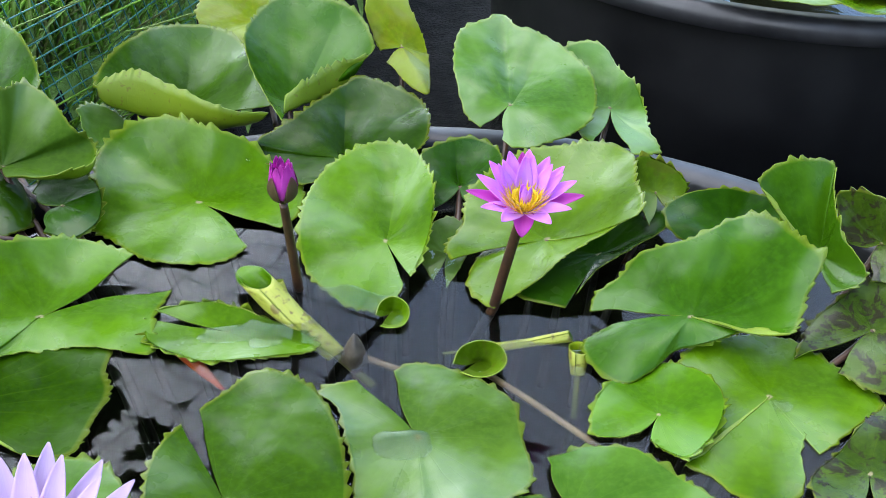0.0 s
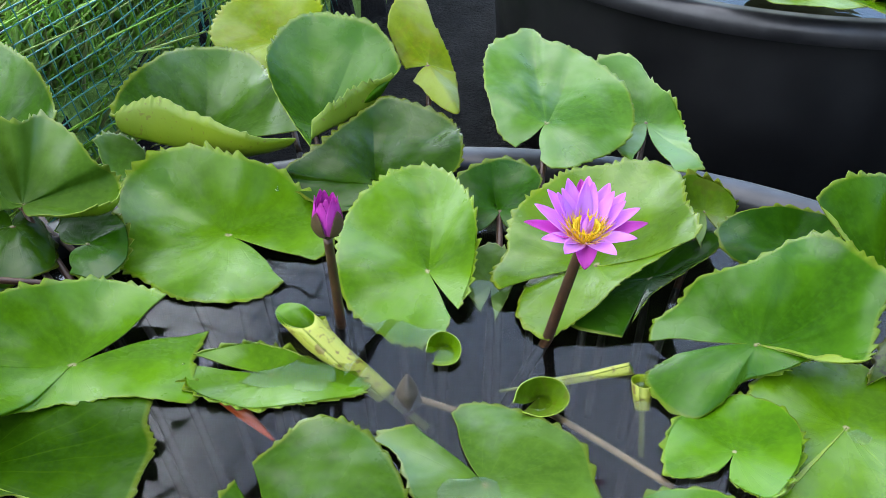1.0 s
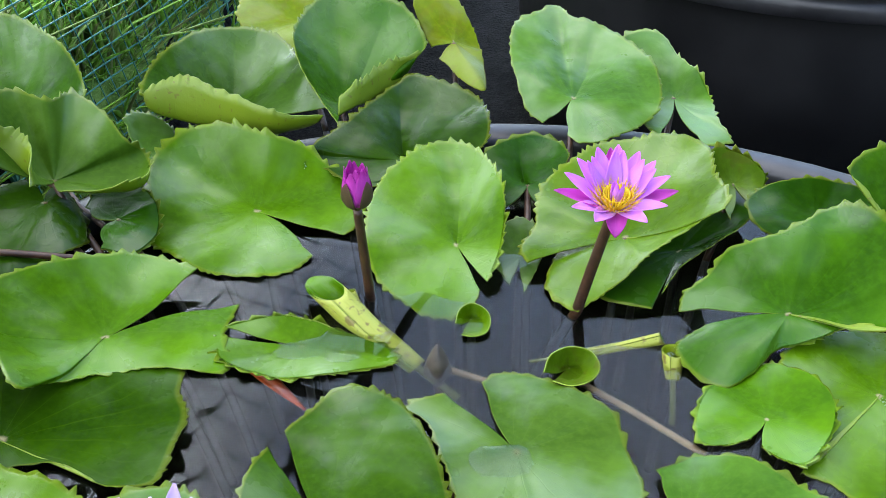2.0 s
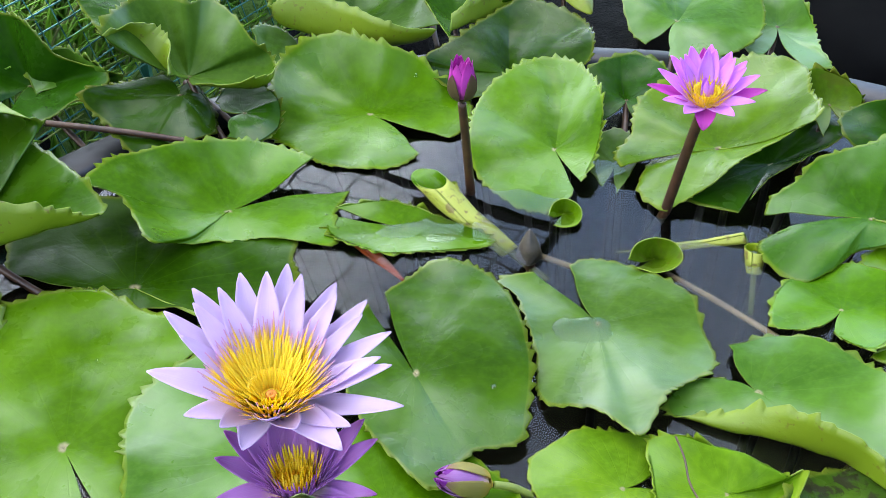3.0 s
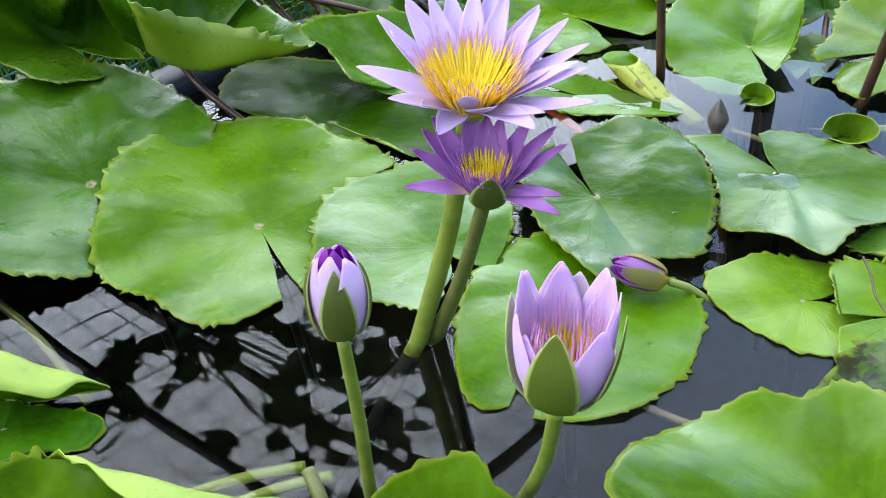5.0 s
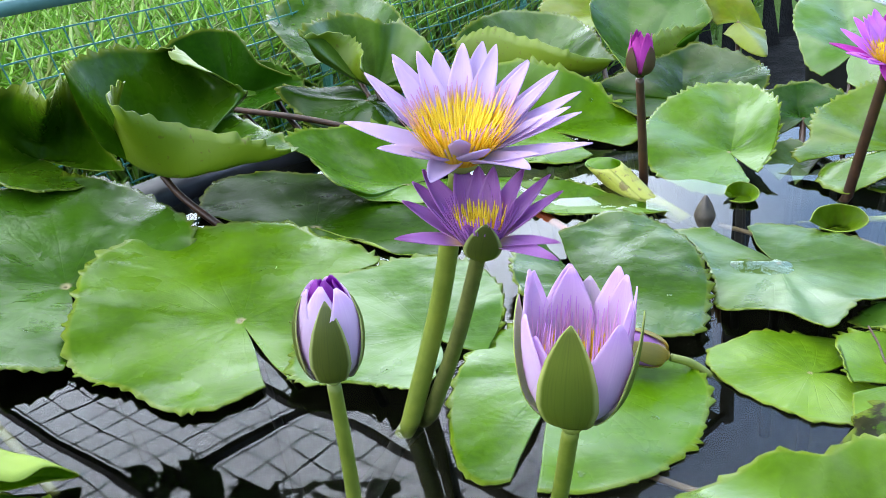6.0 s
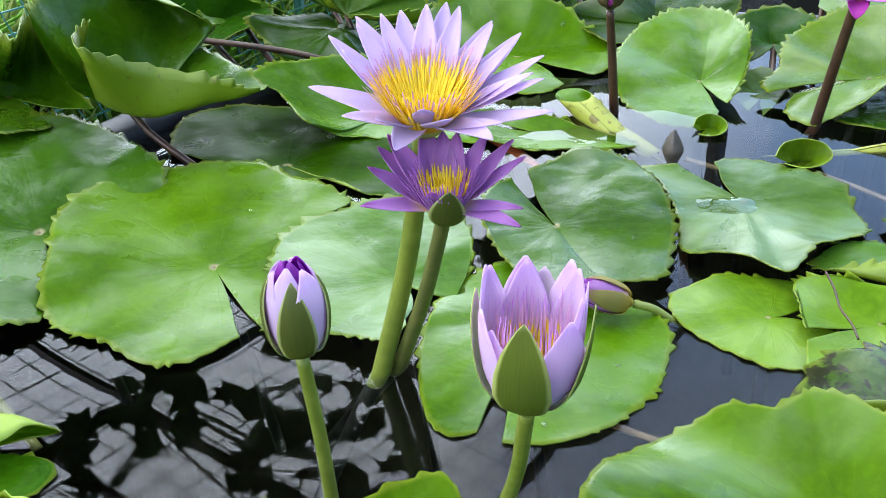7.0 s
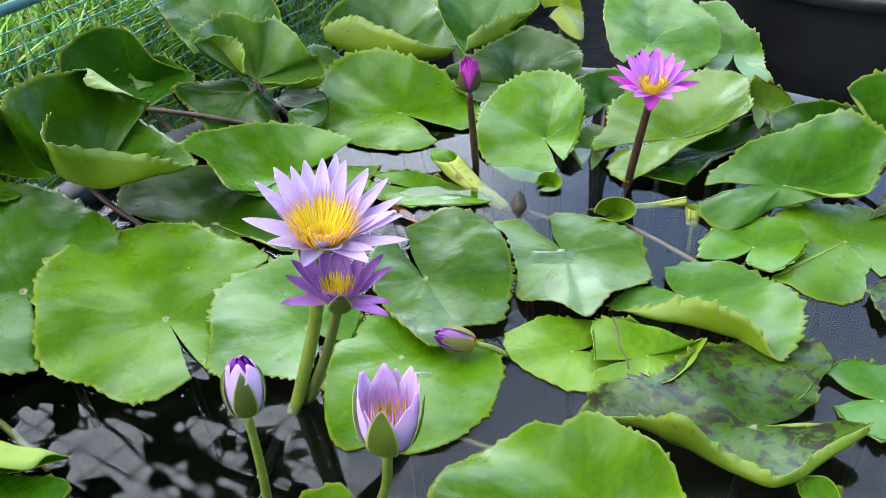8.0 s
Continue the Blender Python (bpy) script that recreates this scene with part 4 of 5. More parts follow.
lily_pad("fresh", (0.181, 0.294, 0.004), [(-117, 2.9, 0), (-61, 2.6, 0), (32, 2.8, 0), (61, 3.7, 0.1), (90, 2.9, 0), (127, 2.1, 0)])


# ---- flowers ----
def petal_mesh(name, length, width, rise0, rise1, mats, cup=0.25, point=0.9, root=0.004, nu=9, nv=15, thick=0.0005, twist=0.0):
    """One petal along +x that starts near the axis; its slope runs from rise0 to rise1 degrees."""
    P = np.zeros((nu, nv, 3))
    U, V = np.zeros((nu, nv)), np.zeros((nu, nv))
    x, z = root, 0.0
    for j in range(nv):
        v = j / (nv - 1)
        a = radians(rise0 + (rise1 - rise0) * v)
        if j:
            x += length / (nv - 1) * math.cos(a)
            z += length / (nv - 1) * math.sin(a)
        w = width / 2 * (0.3 * (1 - v) ** 2 + math.sin(math.pi * min(1, 0.04 + 0.96 * v) ** point) ** 0.68)
        if j == nv - 1:
            w = width * 0.02
        for i in range(nu):
            u = i / (nu - 1) * 2 - 1
            up = cup * w * (u * u)
            P[i, j] = (x - up * math.sin(a), u * w + twist * v * v * width, z + up * math.cos(a))
            U[i, j], V[i, j] = (u + 1) / 2, v
    # upper side faces the axis
    v, f, uv, sl = sheet(P, U, V, thick)
    return mesh_object(name, v, f, mats, uv, sl)


def ring(head, kind, mes, n, start=0.0, jitter=4.0, lift=0.0, tilt=5.0, rng=random, skip=(), lean=6.0, vary=0.06):
    for i in range(n):
        if i in skip:
            continue
        m = pose(0, 0, lift) @ pose(0, 0, 0, rng.uniform(-lean, lean), rng.uniform(-tilt, tilt), start + 360 * i / n + rng.uniform(-jitter, jitter))
        s = 1 + rng.uniform(-vary, vary * 0.8)
        me = mes[i % len(mes)] if isinstance(mes, list) else mes
        put(kind, me, head, m @ Matrix.Diagonal((s, s * (1 + rng.uniform(-vary, vary) * 1.5), s, 1)))


def stamens(head, rings, mat, seed=1, lift=0.0):
    """A tuft of narrow flat stamens: rings of (count, root, length, rise0, rise1, width)."""
    rng = random.Random(seed)
    V, F, T = [], [], []
    for n, root, length, r0, r1, w in rings:
        for i in range(n):
            a = 2 * math.pi * (i + rng.uniform(-0.3, 0.3)) / n
            ca, sa = math.cos(a), math.sin(a)
            x, z = root, lift
            ll = length * rng.uniform(0.85, 1.12)
            e0, e1 = r0 + rng.uniform(-6, 6), r1 + rng.uniform(-8, 8)
            o = len(V)
            for j in range(6):
                v = j / 5
                e = radians(e0 + (e1 - e0) * v)
                if j:
                    x += ll / 5 * math.cos(e)
                    z += ll / 5 * math.sin(e)
                hw = w / 2 * (1.0, 1.1, 1.0, 0.85, 0.6, 0.25)[j]
                for dy, dz in ((-hw, 0), (hw, 0), (hw, -0.0004), (-hw, -0.0004)):
                    V.append((x * ca - dy * sa, x * sa + dy * ca, z + dz))
                    T.append((0.5 + dy / w, v))
            for j in range(5):
                for s in range(4):
                    F.append((o + j * 4 + s, o + j * 4 + 4 + s, o + j * 4 + 4 + (s + 1) % 4, o + j * 4 + (s + 1) % 4))
    tagged(put("stamen_tuft", mesh_object("stamen_tuft", V, F, [mat], T), head, None, "yellow stamens with lilac tips"), kind="stuff")


def receptacle(head, r, h, mat, top=0.004):
    prof = [(0.0, -h), (r * 0.55, -h * 0.9), (r * 0.9, -h * 0.5), (r, 0.0), (r * 0.7, top), (0.0, top * 1.2)]
    v, f = lathe(prof, 20)
    put("receptacle", mesh_object("receptacle", v, f, [mat]), head)


def flower_thing(name, label, foot, head_at, axis, stalk, r0, r1, bend=(0, 0, 0)):
    """The flower's empty stands at its head, its axis tilted; the stalk is a part of it."""
    ez = Vector(axis).normalized()
    ex = Vector((1, 0, 0)) if abs(ez.x) < 0.8 else Vector((0, 1, 0))
    ex = (ex - ez * ex.dot(ez)).normalized()
    q = Matrix((ex, ez.cross(ex), ez)).transposed()
    head = thing(name, label, "flower", "water lily blooms")
    head.matrix_world = Matrix.Translation(head_at) @ q.to_4x4()
    bpy.context.view_layer.update()
    inv = head.matrix_world.inverted()
    mid = (Vector(foot) + Vector(head_at)) / 2 + Vector(bend)
    low = Vector(foot) + (Vector(foot) - mid) * 0.9
    under = Vector(foot) + (Vector(foot) - mid) * 0.22
    stem("stalk_base", [inv @ under, inv @ low, inv @ (low + (low - mid) * 1.2)], [r0] * 3, STEM_MURK, head, "lower flower stalk coloured near-black for murky water", 8, 10)
    pts = [inv @ under, inv @ Vector(foot), inv @ mid, inv @ (Vector(head_at) - Vector(axis).normalized() * 0.004)]
    stem("stalk", pts, [r0, r0, (r0 + r1) / 2, r1], stalk, head, "smooth round flower stalk", 12, 28)
    return head


# wide open lilac bloom
rng = random.Random(11)
big = flower_thing("water_lily", "wide open lilac water lily with yellow heart", (-0.256, 0.372, 0), (-0.216, 0.36, 0.177), (0.09, -0.14, 1), STEM_GREEN, 0.0062, 0.0055, (0.004, 0, 0.0))
receptacle(big, 0.0115, 0.008, SEPAL, 0.002)


def petals(head, mat, rows, root=0.008, kind="petal"):
    """Petals set one by one: (bearing, length, width, slope at the root, slope at the tip)."""
    for n, (az, L, w, r0, r1) in enumerate(rows):
        me = petal_mesh(kind, L * 0.001, w * 0.001, r0, r1, [mat, mat], 0.36, 0.85, root, twist=(0.0, 0.14, -0.12, 0.05)[n % 4])
        put(kind, me, head, pose(0, 0, 0.0006 * (n % 4)) @ pose(0, 0, 0, rng.uniform(-5, 5), rng.uniform(-2, 2), az))


def trio(L, w, r0, r1, mat, root=0.008, point=0.85):
    return [petal_mesh("petal", L, w, r0, r1, [mat, mat], 0.34, point, root, twist=k) for k in (0.0, 0.16, -0.14)]


def heart(head, r0, r1, h, dip, mat):
    """The packed yellow bowl from which the stamens rise."""
    prof = [(0.0, dip), (r0 * 0.6, dip + 0.0006), (r0, dip + 0.0014), (r0 + (r1 - r0) * 0.4, dip + h * 0.35), (r0 + (r1 - r0) * 0.75, dip + h * 0.75), (r1, dip + h), (r1 - 0.001, dip + h - 0.002), (r0, 0.0), (0.0, -0.001)]
    v, f = lathe(prof, 72)
    n = len(prof)
    v = [(x * k, y * k, z * (0.9 + 0.1 * k)) for i, (x, y, z) in enumerate(v) for k in ((1.0 + 0.06 * math.cos((i // n) * 1.93) * (i % n > 1)),)]
    uv = [(0.5, 0.15 + 0.1 * (i % n)) for i in range(len(v))]
    put("disc", mesh_object("disc", v, f, [mat], uv), head, None, "golden yellow heart of packed stamens")


heart(big, 0.0035, 0.0125, 0.011, 0.001, STAMEN_GOLD)
put("pistil", mesh_object("pistil", *lathe([(0.0, 0.005), (0.0012, 0.0056), (0.0024, 0.0062), (0.0031, 0.0054), (0.0032, 0.003)], 16), [CONE_ORANGE]), big, None, "small orange centre")
petals(big, LILAC, [(180, 59, 17, 10, 16), (350, 68, 13, 14, 24), (320, 54, 17, 24, 14), (256, 27, 15, 10, -12)], kind="sepal")
petals(big, LILAC, [(158, 67, 15, 26, 34), (138, 66, 16, 33, 40), (116, 64, 16, 34, 43), (92, 66, 16, 35, 43), (68, 65, 16, 34, 43), (44, 66, 15, 30, 40), (24, 66, 15, 24, 32), (6, 62, 13, 22, 30)])
petals(big, LILAC, [(148, 60, 14, 38, 47), (127, 60, 13, 42, 51), (104, 62, 15, 44, 53), (80, 62, 14, 44, 53), (56, 60, 14, 41, 50), (34, 60, 12, 36, 43), (15, 58, 12, 31, 38), (170, 52, 12, 34, 41)])
petals(big, LILAC, [(212, 40, 14, 12, 20), (238, 34, 14, 20, 34), (286, 35, 16, 30, 58), (302, 38, 15, 22, 44), (332, 50, 12, 22, 30)])
stamens(big, [(84, 0.012, 0.037, 52, 58, 0.0019), (72, 0.0105, 0.034, 56, 62, 0.0019)], STAMEN, 3)
stamens(big, [(70, 0.0095, 0.026, 52, 60, 0.0021), (54, 0.0075, 0.02, 56, 62, 0.002), (44, 0.005, 0.013, 60, 68, 0.0018)], STAMEN_IN, 4, 0.003)

# smaller purple bloom below it
mid = flower_thing("water_lily", "half open purple water lily with orange heart", (-0.246, 0.38, 0), (-0.201, 0.337, 0.137), (0.02, -0.1, 1), STEM_OLIVE, 0.0052, 0.0042, (0.003, 0, 0))
receptacle(mid, 0.009, 0.007, SEPAL_OLIVE)
ring(mid, "sepal", petal_mesh("sepal", 0.027, 0.016, 60, 82, [SEPAL_OLIVE, SEPAL_OLIVE], 0.3, 0.72, 0.0125), 1, 284, 1, lift=-0.004, rng=rng, tilt=1)
petals(mid, PURPLE, [(100, 38, 14, 62, 70), (76, 38, 13, 66, 74), (124, 42, 14, 54, 60), (150, 45, 14, 40, 52), (165, 44, 14, 32, 44), (180, 41, 13, 24, 40)], 0.007)
petals(mid, PURPLE, [(30, 47, 15, 40, 50), (14, 46, 14, 32, 40), (50, 41, 13, 52, 58), (336, 42, 11, 6, -2), (352, 38, 10, 14, 6), (206, 40, 13, 10, 16), (302, 22, 12, 42, 66), (262, 20, 11, 48, 70)], 0.007)
heart(mid, 0.003, 0.009, 0.006, 0.004, STAMEN_GOLD)
stamens(mid, [(46, 0.009, 0.023, 58, 54, 0.0016), (46, 0.0095, 0.0235, 66, 68, 0.0016), (42, 0.0095, 0.0235, 72, 78, 0.0016)], STAMEN_PURPLE, 6)
stamens(mid, [(38, 0.0095, 0.0145, 66, 78, 0.0017), (30, 0.007, 0.0125, 72, 88, 0.0017), (18, 0.004, 0.011, 78, 92, 0.0016)], STAMEN_IN, 7, 0.006)

# magenta bloom on a brown stalk
pink = flower_thing("water_lily", "open magenta water lily on a brown stalk", (0.045, 0.843, 0), (0.062, 0.805, 0.138), (0.02, -0.2, 1), STEM_BROWN, 0.0052, 0.0046, (0.0, 0, 0))
receptacle(pink, 0.009, 0.006, PINK_DEEP)
petals(pink, PINK_DEEP, [(178, 48, 16, 14, 20), (2, 48, 16, 14, 20), (268, 27, 16, -4, -26), (95, 44, 16, 34, 44)], 0.006, "sepal")
petals(pink, PINK, [(160, 46, 15, 28, 38), (138, 46, 15, 36, 46), (112, 46, 16, 40, 52), (84, 46, 16, 42, 52), (58, 46, 16, 38, 48), (34, 46, 15, 34, 42), (16, 46, 15, 26, 34)], 0.006)
petals(pink, PINK, [(148, 42, 13, 48, 58), (124, 42, 13, 52, 60), (98, 42, 14, 54, 64), (72, 42, 14, 54, 64), (46, 42, 13, 50, 58), (24, 41, 13, 42, 50)], 0.006)
petals(pink, PINK, [(205, 40, 14, 18, 26), (232, 34, 14, 14, 22), (306, 34, 14, 14, 22), (334, 40, 14, 18, 26)], 0.006)
heart(pink, 0.004, 0.0115, 0.012, 0.003, STAMEN_IN)
stamens(pink, [(40, 0.008, 0.024, 46, 54, 0.0013), (36, 0.007, 0.024, 58, 66, 0.0013)], STAMEN, 8)
stamens(pink, [(36, 0.006, 0.02, 54, 66, 0.002), (30, 0.005, 0.018, 66, 80, 0.002)], STAMEN_IN, 9)
ring(pink, "petal", trio(0.022, 0.006, 78, 98, PINK, 0.003), 5, 10, lift=0.003, rng=rng)


def wrap(name, prof, reach, half, out, mats, lip=0.0, flare=0.0, nu=11, nv=18):
    """A sepal or petal that lies on a turned body: prof (radius, height) rows, half its half-width by share of its length."""
    q = spline([(r, z, 0.0) for r, z in prof], 60)
    top = prof[-1][1]
    P, U, V = np.zeros((nu, nv, 3)), np.zeros((nu, nv)), np.zeros((nu, nv))
    for j in range(nv):
        v = j / (nv - 1)
        z = top * reach * v
        r = float(np.interp(z, q[:, 1], q[:, 0])) * out + flare * v**3
        w = float(np.interp(v, [h[0] for h in half], [h[1] for h in half]))
        for i in range(nu):
            u = i / (nu - 1) * 2 - 1
            a = max(-1.25, min(1.25, u * w / max(r, 0.003)))
            P[i, j] = (r * math.cos(a) + lip * w * u**4, r * math.sin(a), z)
            U[i, j], V[i, j] = (u + 1) / 2, v
    v, f, uv, sl = sheet(P, U, V, 0.0005)
    return mesh_object(name, v, f, mats, uv, sl)


def rounded(w, tip):
    """Half-width rows: full low down, narrowing in a curve to a point."""
    return [(0.0, w * 0.45), (0.12, w * 0.78), (0.3, w), (0.5, w * 0.94), (0.7, w * 0.72), (0.85, w * 0.44), (0.95, w * 0.2), (1.0, w * tip)]


def egg_bud(label, foot, at, axis, tall, radius, stalk, r, sepal, petal, crown, body, reach, wide, start, bend=(0, 0, 0), counts=(6, 5), crown_out=0.72, petal_reach=0.98, petal_wide=0.62, outer=(1.0, 0.95, 1.03), inner=(1.0, 0.94)):
    head = flower_thing("lily_bud", label, foot, at, axis, stalk, r, r * 0.85, bend)
    prof = [(a * radius, b * tall) for a, b in body]
    receptacle(head, prof[0][0] * 1.15, radius * 0.25, sepal, 0.002)
    ring(head, "sepal", [wrap("sepal", prof, reach * k, rounded(wide * radius, 0.03), 1.0, [petal, sepal], 0.06) for k in (1.0, 0.97)], 4, start, 2, tilt=0.8, rng=rng, lean=1.0, vary=0.01)
    ring(head, "petal", [wrap("petal", prof, petal_reach * k, rounded(petal_wide * radius, 0.06), 0.9 * o, [petal, petal]) for k, o in zip(outer, itertools.cycle((1.0, 0.97, 0.99)))], counts[0], start + 45, 4, lift=0.0015, tilt=1.0, rng=rng, lean=1.5, vary=0.01)
    ring(head, "petal", [wrap("petal", prof, petal_reach * k, rounded(petal_wide * radius * 0.9, 0.06), crown_out, [crown, crown]) for k in inner], counts[1], start + 12, 6, lift=0.002, tilt=2.0, rng=rng, lean=3.0, vary=0.01)
    return head


CLOSED = [(0.3, 0.0), (0.66, 0.05), (0.9, 0.2), (1.0, 0.42), (0.93, 0.66), (0.64, 0.87), (0.26, 1.0)]
OPENING = [(0.2, 0.0), (0.5, 0.05), (0.8, 0.2), (0.95, 0.42), (1.0, 0.62), (1.0, 0.82), (0.99, 1.0)]
egg_bud("closed lilac water lily bud with green sepals", (-0.241, 0.232, 0), (-0.2405, 0.213, 0.121), (0.0, -0.02, 1), 0.0455, 0.015, STEM_GREEN, 0.0039, SEPAL_OLIVE, LILAC_PINK, DEEP, CLOSED, 0.9, 0.64, 292, (0.001, 0, 0), (6, 5), 0.6, 0.97, 0.86, (0.97, 0.94, 0.99), (1.02, 0.98))
half = egg_bud("half open lilac water lily with green sepals", (-0.16, 0.24, 0), (-0.1285, 0.163, 0.1415), (0.05, 0.03, 1), 0.0545, 0.0225, STEM_GREEN, 0.0039, SEPAL, LILAC_PINK, LILAC_PINK, OPENING, 0.88, 0.5, 268, (0.004, 0, 0), (7, 6), 0.78, 0.96, 0.56, (0.86, 1.0, 1.02, 0.97, 1.0, 0.8, 0.6), (0.6, 0.93, 1.0, 0.96, 1.02, 0.66))
stamens(half, [(44, 0.013, 0.03, 78, 90, 0.0011), (40, 0.011, 0.029, 82, 92, 0.0011)], STAMEN_LILAC, 12, 0.011)
stamens(half, [(48, 0.0125, 0.019, 80, 92, 0.0016), (40, 0.01, 0.018, 84, 92, 0.0016)], STAMEN_IN, 13, 0.011)
BUD = [(0.32, 0.0), (0.7, 0.07), (0.95, 0.24), (1.0, 0.42), (0.92, 0.64), (0.82, 0.84), (0.78, 1.0)]
egg_bud("small closed magenta bud on brown stalk", (-0.149, 0.873, 0), (-0.155, 0.85, 0.113), (0.02, -0.02, 1), 0.04, 0.0135, STEM_BROWN, 0.0048, SEPAL_BROWN, PINK_DEEP, PINK_DEEP, BUD, 0.74, 0.6, 318)
egg_bud("drooping purple bud lying on a lily pad", (-0.072, 0.468, -0.006), (-0.106, 0.461, 0.014), (-1, -0.28, 0.42), 0.038, 0.0118, STEM_GREEN, 0.0032, SEPAL_OCHRE, PURPLE, DEEP, CLOSED, 0.92, 0.66, 20, (0, 0, 0.004))


def closed_cone():
    prof = [(0.0, 0.02), (0.0012, 0.0195), (0.0032, 0.016), (0.0062, 0.01), (0.0086, 0.004), (0.0105, -0.006), (0.012, -0.02), (0.006, -0.032), (0.0, -0.034)]
    cone = thing("closed_bud", "pointed dark brown bud just breaking the surface", "flower bud", "", (-0.086, 0.772, 0))
    v, f = lathe(prof, 24)
    v = [(x * (1 + 0.08 * math.cos(4 * math.atan2(y, x))), y * (1 + 0.08 * math.cos(4 * math.atan2(y, x))), z) for x, y, z in v]
    put("bud_skin", mesh_object("bud_skin", v, f, [CONE_SKIN]), cone)
    stem("stalk", [(0, 0, -0.03), (0.01, 0.0, -0.12), (0.02, -0.02, -0.3)], [0.005, 0.005, 0.005], STEM_BROWN, cone, "", 8, 10)


closed_cone()


# ---- rolled young leaves and loose stalks ----
def rolled_leaf(label, a, b, ra, rb, mats, turns=1.35, slant=0.5, start=0.0, spindle=0.0):
    """A young leaf still rolled into a tube from mouth a to tail b."""
    a, b = Vector(a), Vector(b)
    L = (b - a).length
    ez = (b - a).normalized()
    ex = Vector((0.0, -0.35, 1.0))
    ex = (ex - ez * ex.dot(ez)).normalized() if abs(ez.z) < 0.95 else (Vector((0, -1, 0)) - ez * -ez.y).normalized()
    q = Matrix((ex, ez.cross(ex), ez)).transposed().to_4x4()
    nu, nv = 44, 16
    P = np.zeros((nu, nv, 3))
    U, V = np.zeros((nu, nv)), np.zeros((nu, nv))
    for i in range(nu):
        u = i / (nu - 1)
        w = start + 2 * math.pi * turns * u
        for j in range(nv):
            v = j / (nv - 1)
            r = (ra + (rb - ra) * v) * (1.0 - 0.16 * u) * (1 + 0.06 * noise.noise(Vector((math.cos(w) * 2, math.sin(w) * 2, v * 3))))
            r *= 1 - spindle + spindle * math.sin(math.pi * (0.06 + 0.9 * v)) ** 0.7
            lead = slant * ra * math.cos(w) * (1 - v) ** 2
            P[i, j] = (r * math.cos(w), r * math.sin(w), L * v + lead)
            U[i, j], V[i, j] = u, 0.2 + 0.7 * v
    v, f, uv, sl = sheet(P, U, V, -0.001)
    ob = thing("rolled_leaf", label, "young leaf", "rolled young leaves")
    ob.matrix_world = Matrix.Translation(a) @ q
    put("blade", mesh_object("blade", v, f, mats, uv, sl), ob)
    stem("petiole", [(0, 0, L * 0.6), (0, 0, L), (0.004, 0, L + 0.05)], [rb * 0.35] * 3, STEM_OLIVE, ob, "", 6, 8)
    return ob


rolled_leaf("speckled yellow-green young leaf rolled into a tube", (-0.19, 0.859, 0.019), (-0.104, 0.788, -0.032), 0.0165, 0.012, [ROLL, TOPS["fresh"]], 1.3, 1.3, 0.6, 0.15)
rolled_leaf("thin olive rolled leaf lying on the water", (0.116, 0.797, 0.003), (0.045, 0.79, -0.012), 0.0062, 0.0055, [ROLL, TOPS["brown"]], 1.3, 0.3, 0.0)
rolled_leaf("small speckled yellow leaf stub in the water", (0.122, 0.776, 0.006), (0.119, 0.756, -0.016), 0.011, 0.007, [ROLL, TOPS["yellow"]], 1.1, 0.6, 0.4)
rolled_leaf("tiny yellow rolled leaf tip in the water", (-0.166, 0.862, 0.013), (-0.15, 0.835, -0.015), 0.005, 0.004, [ROLL, TOPS["yellow"]], 1.2, 0.5, 0.0)


def loose_stalk(label, pts, r, mat):
    ob = thing("leaf_stalk", label, "stalk", "loose leaf stalks")
    stem("stalk", pts, r if isinstance(r, list) else [r] * len(pts), mat, ob, "", 8, 20)


loose_stalk("thin brown twig lying on a lime lily pad", [(0.024, 0.507, 0.024), (0.029, 0.492, 0.019), (0.031, 0.47, 0.017), (0.037, 0.453, 0.015), (0.039, 0.438, 0.014)], 0.0008, STEM_BROWN)
loose_stalk("pale brown leaf stalk under the water surface", [(0.03, 0.757, -0.012), (0.075, 0.71, -0.007), (0.125, 0.66, -0.01)], 0.0036, STEM_PALE)
loose_stalk("dark brown leaf stalk rising from the water", [(-0.372, 0.938, -0.01), (-0.43, 0.985, 0.012), (-0.495, 1.04, 0.03)], 0.0036, STEM_BROWN)
loose_stalk("dark brown leaf stalk bent over the tub rim", [(-0.4, 0.92, 0.01), (-0.5, 0.885, 0.046), (-0.62, 0.88, 0.06)], 0.0034, STEM_BROWN)
loose_stalk("pale stalk seen deep in the water", [(-0.09, 0.79, -0.03), (0.0, 0.77, -0.07), (0.06, 0.75, -0.11)], 0.004, STEM_PALE)
loose_stalk("rusty red young leaf furled under water", [(-0.29, 0.82, -0.016), (-0.258, 0.79, -0.016), (-0.226, 0.758, -0.022), (-0.2, 0.735, -0.034)], [0.003, 0.0075, 0.006, 0.0012], RUST)
loose_stalk("yellow-green stalk sunk just under water", [(-0.36, 0.212, -0.03), (-0.32, 0.236, -0.02), (-0.288, 0.25, -0.014)], 0.0042, STEM_GREEN)
loose_stalk("yellow-green stalk sunk just under water", [(-0.33, 0.21, -0.03), (-0.3, 0.231, -0.02), (-0.27, 0.247, -0.014)], 0.004, STEM_GREEN)
loose_stalk("short cut olive stalk breaking the surface", [(-0.275, 0.228, 0.012), (-0.263, 0.216, 0.002), (-0.25, 0.2, -0.03)], 0.0042, STEM_OLIVE)
loose_stalk("brown stalk seen through the water", [(-0.6, 0.37, -0.02), (-0.53, 0.335, -0.03), (-0.46, 0.29, -0.05)], 0.0034, STEM_OLIVE)
loose_stalk("pale stalk seen through the water", [(-0.13, 0.36, -0.012), (-0.06, 0.335, -0.01), (0.02, 0.35, -0.012)], 0.0028, STEM_PALE)


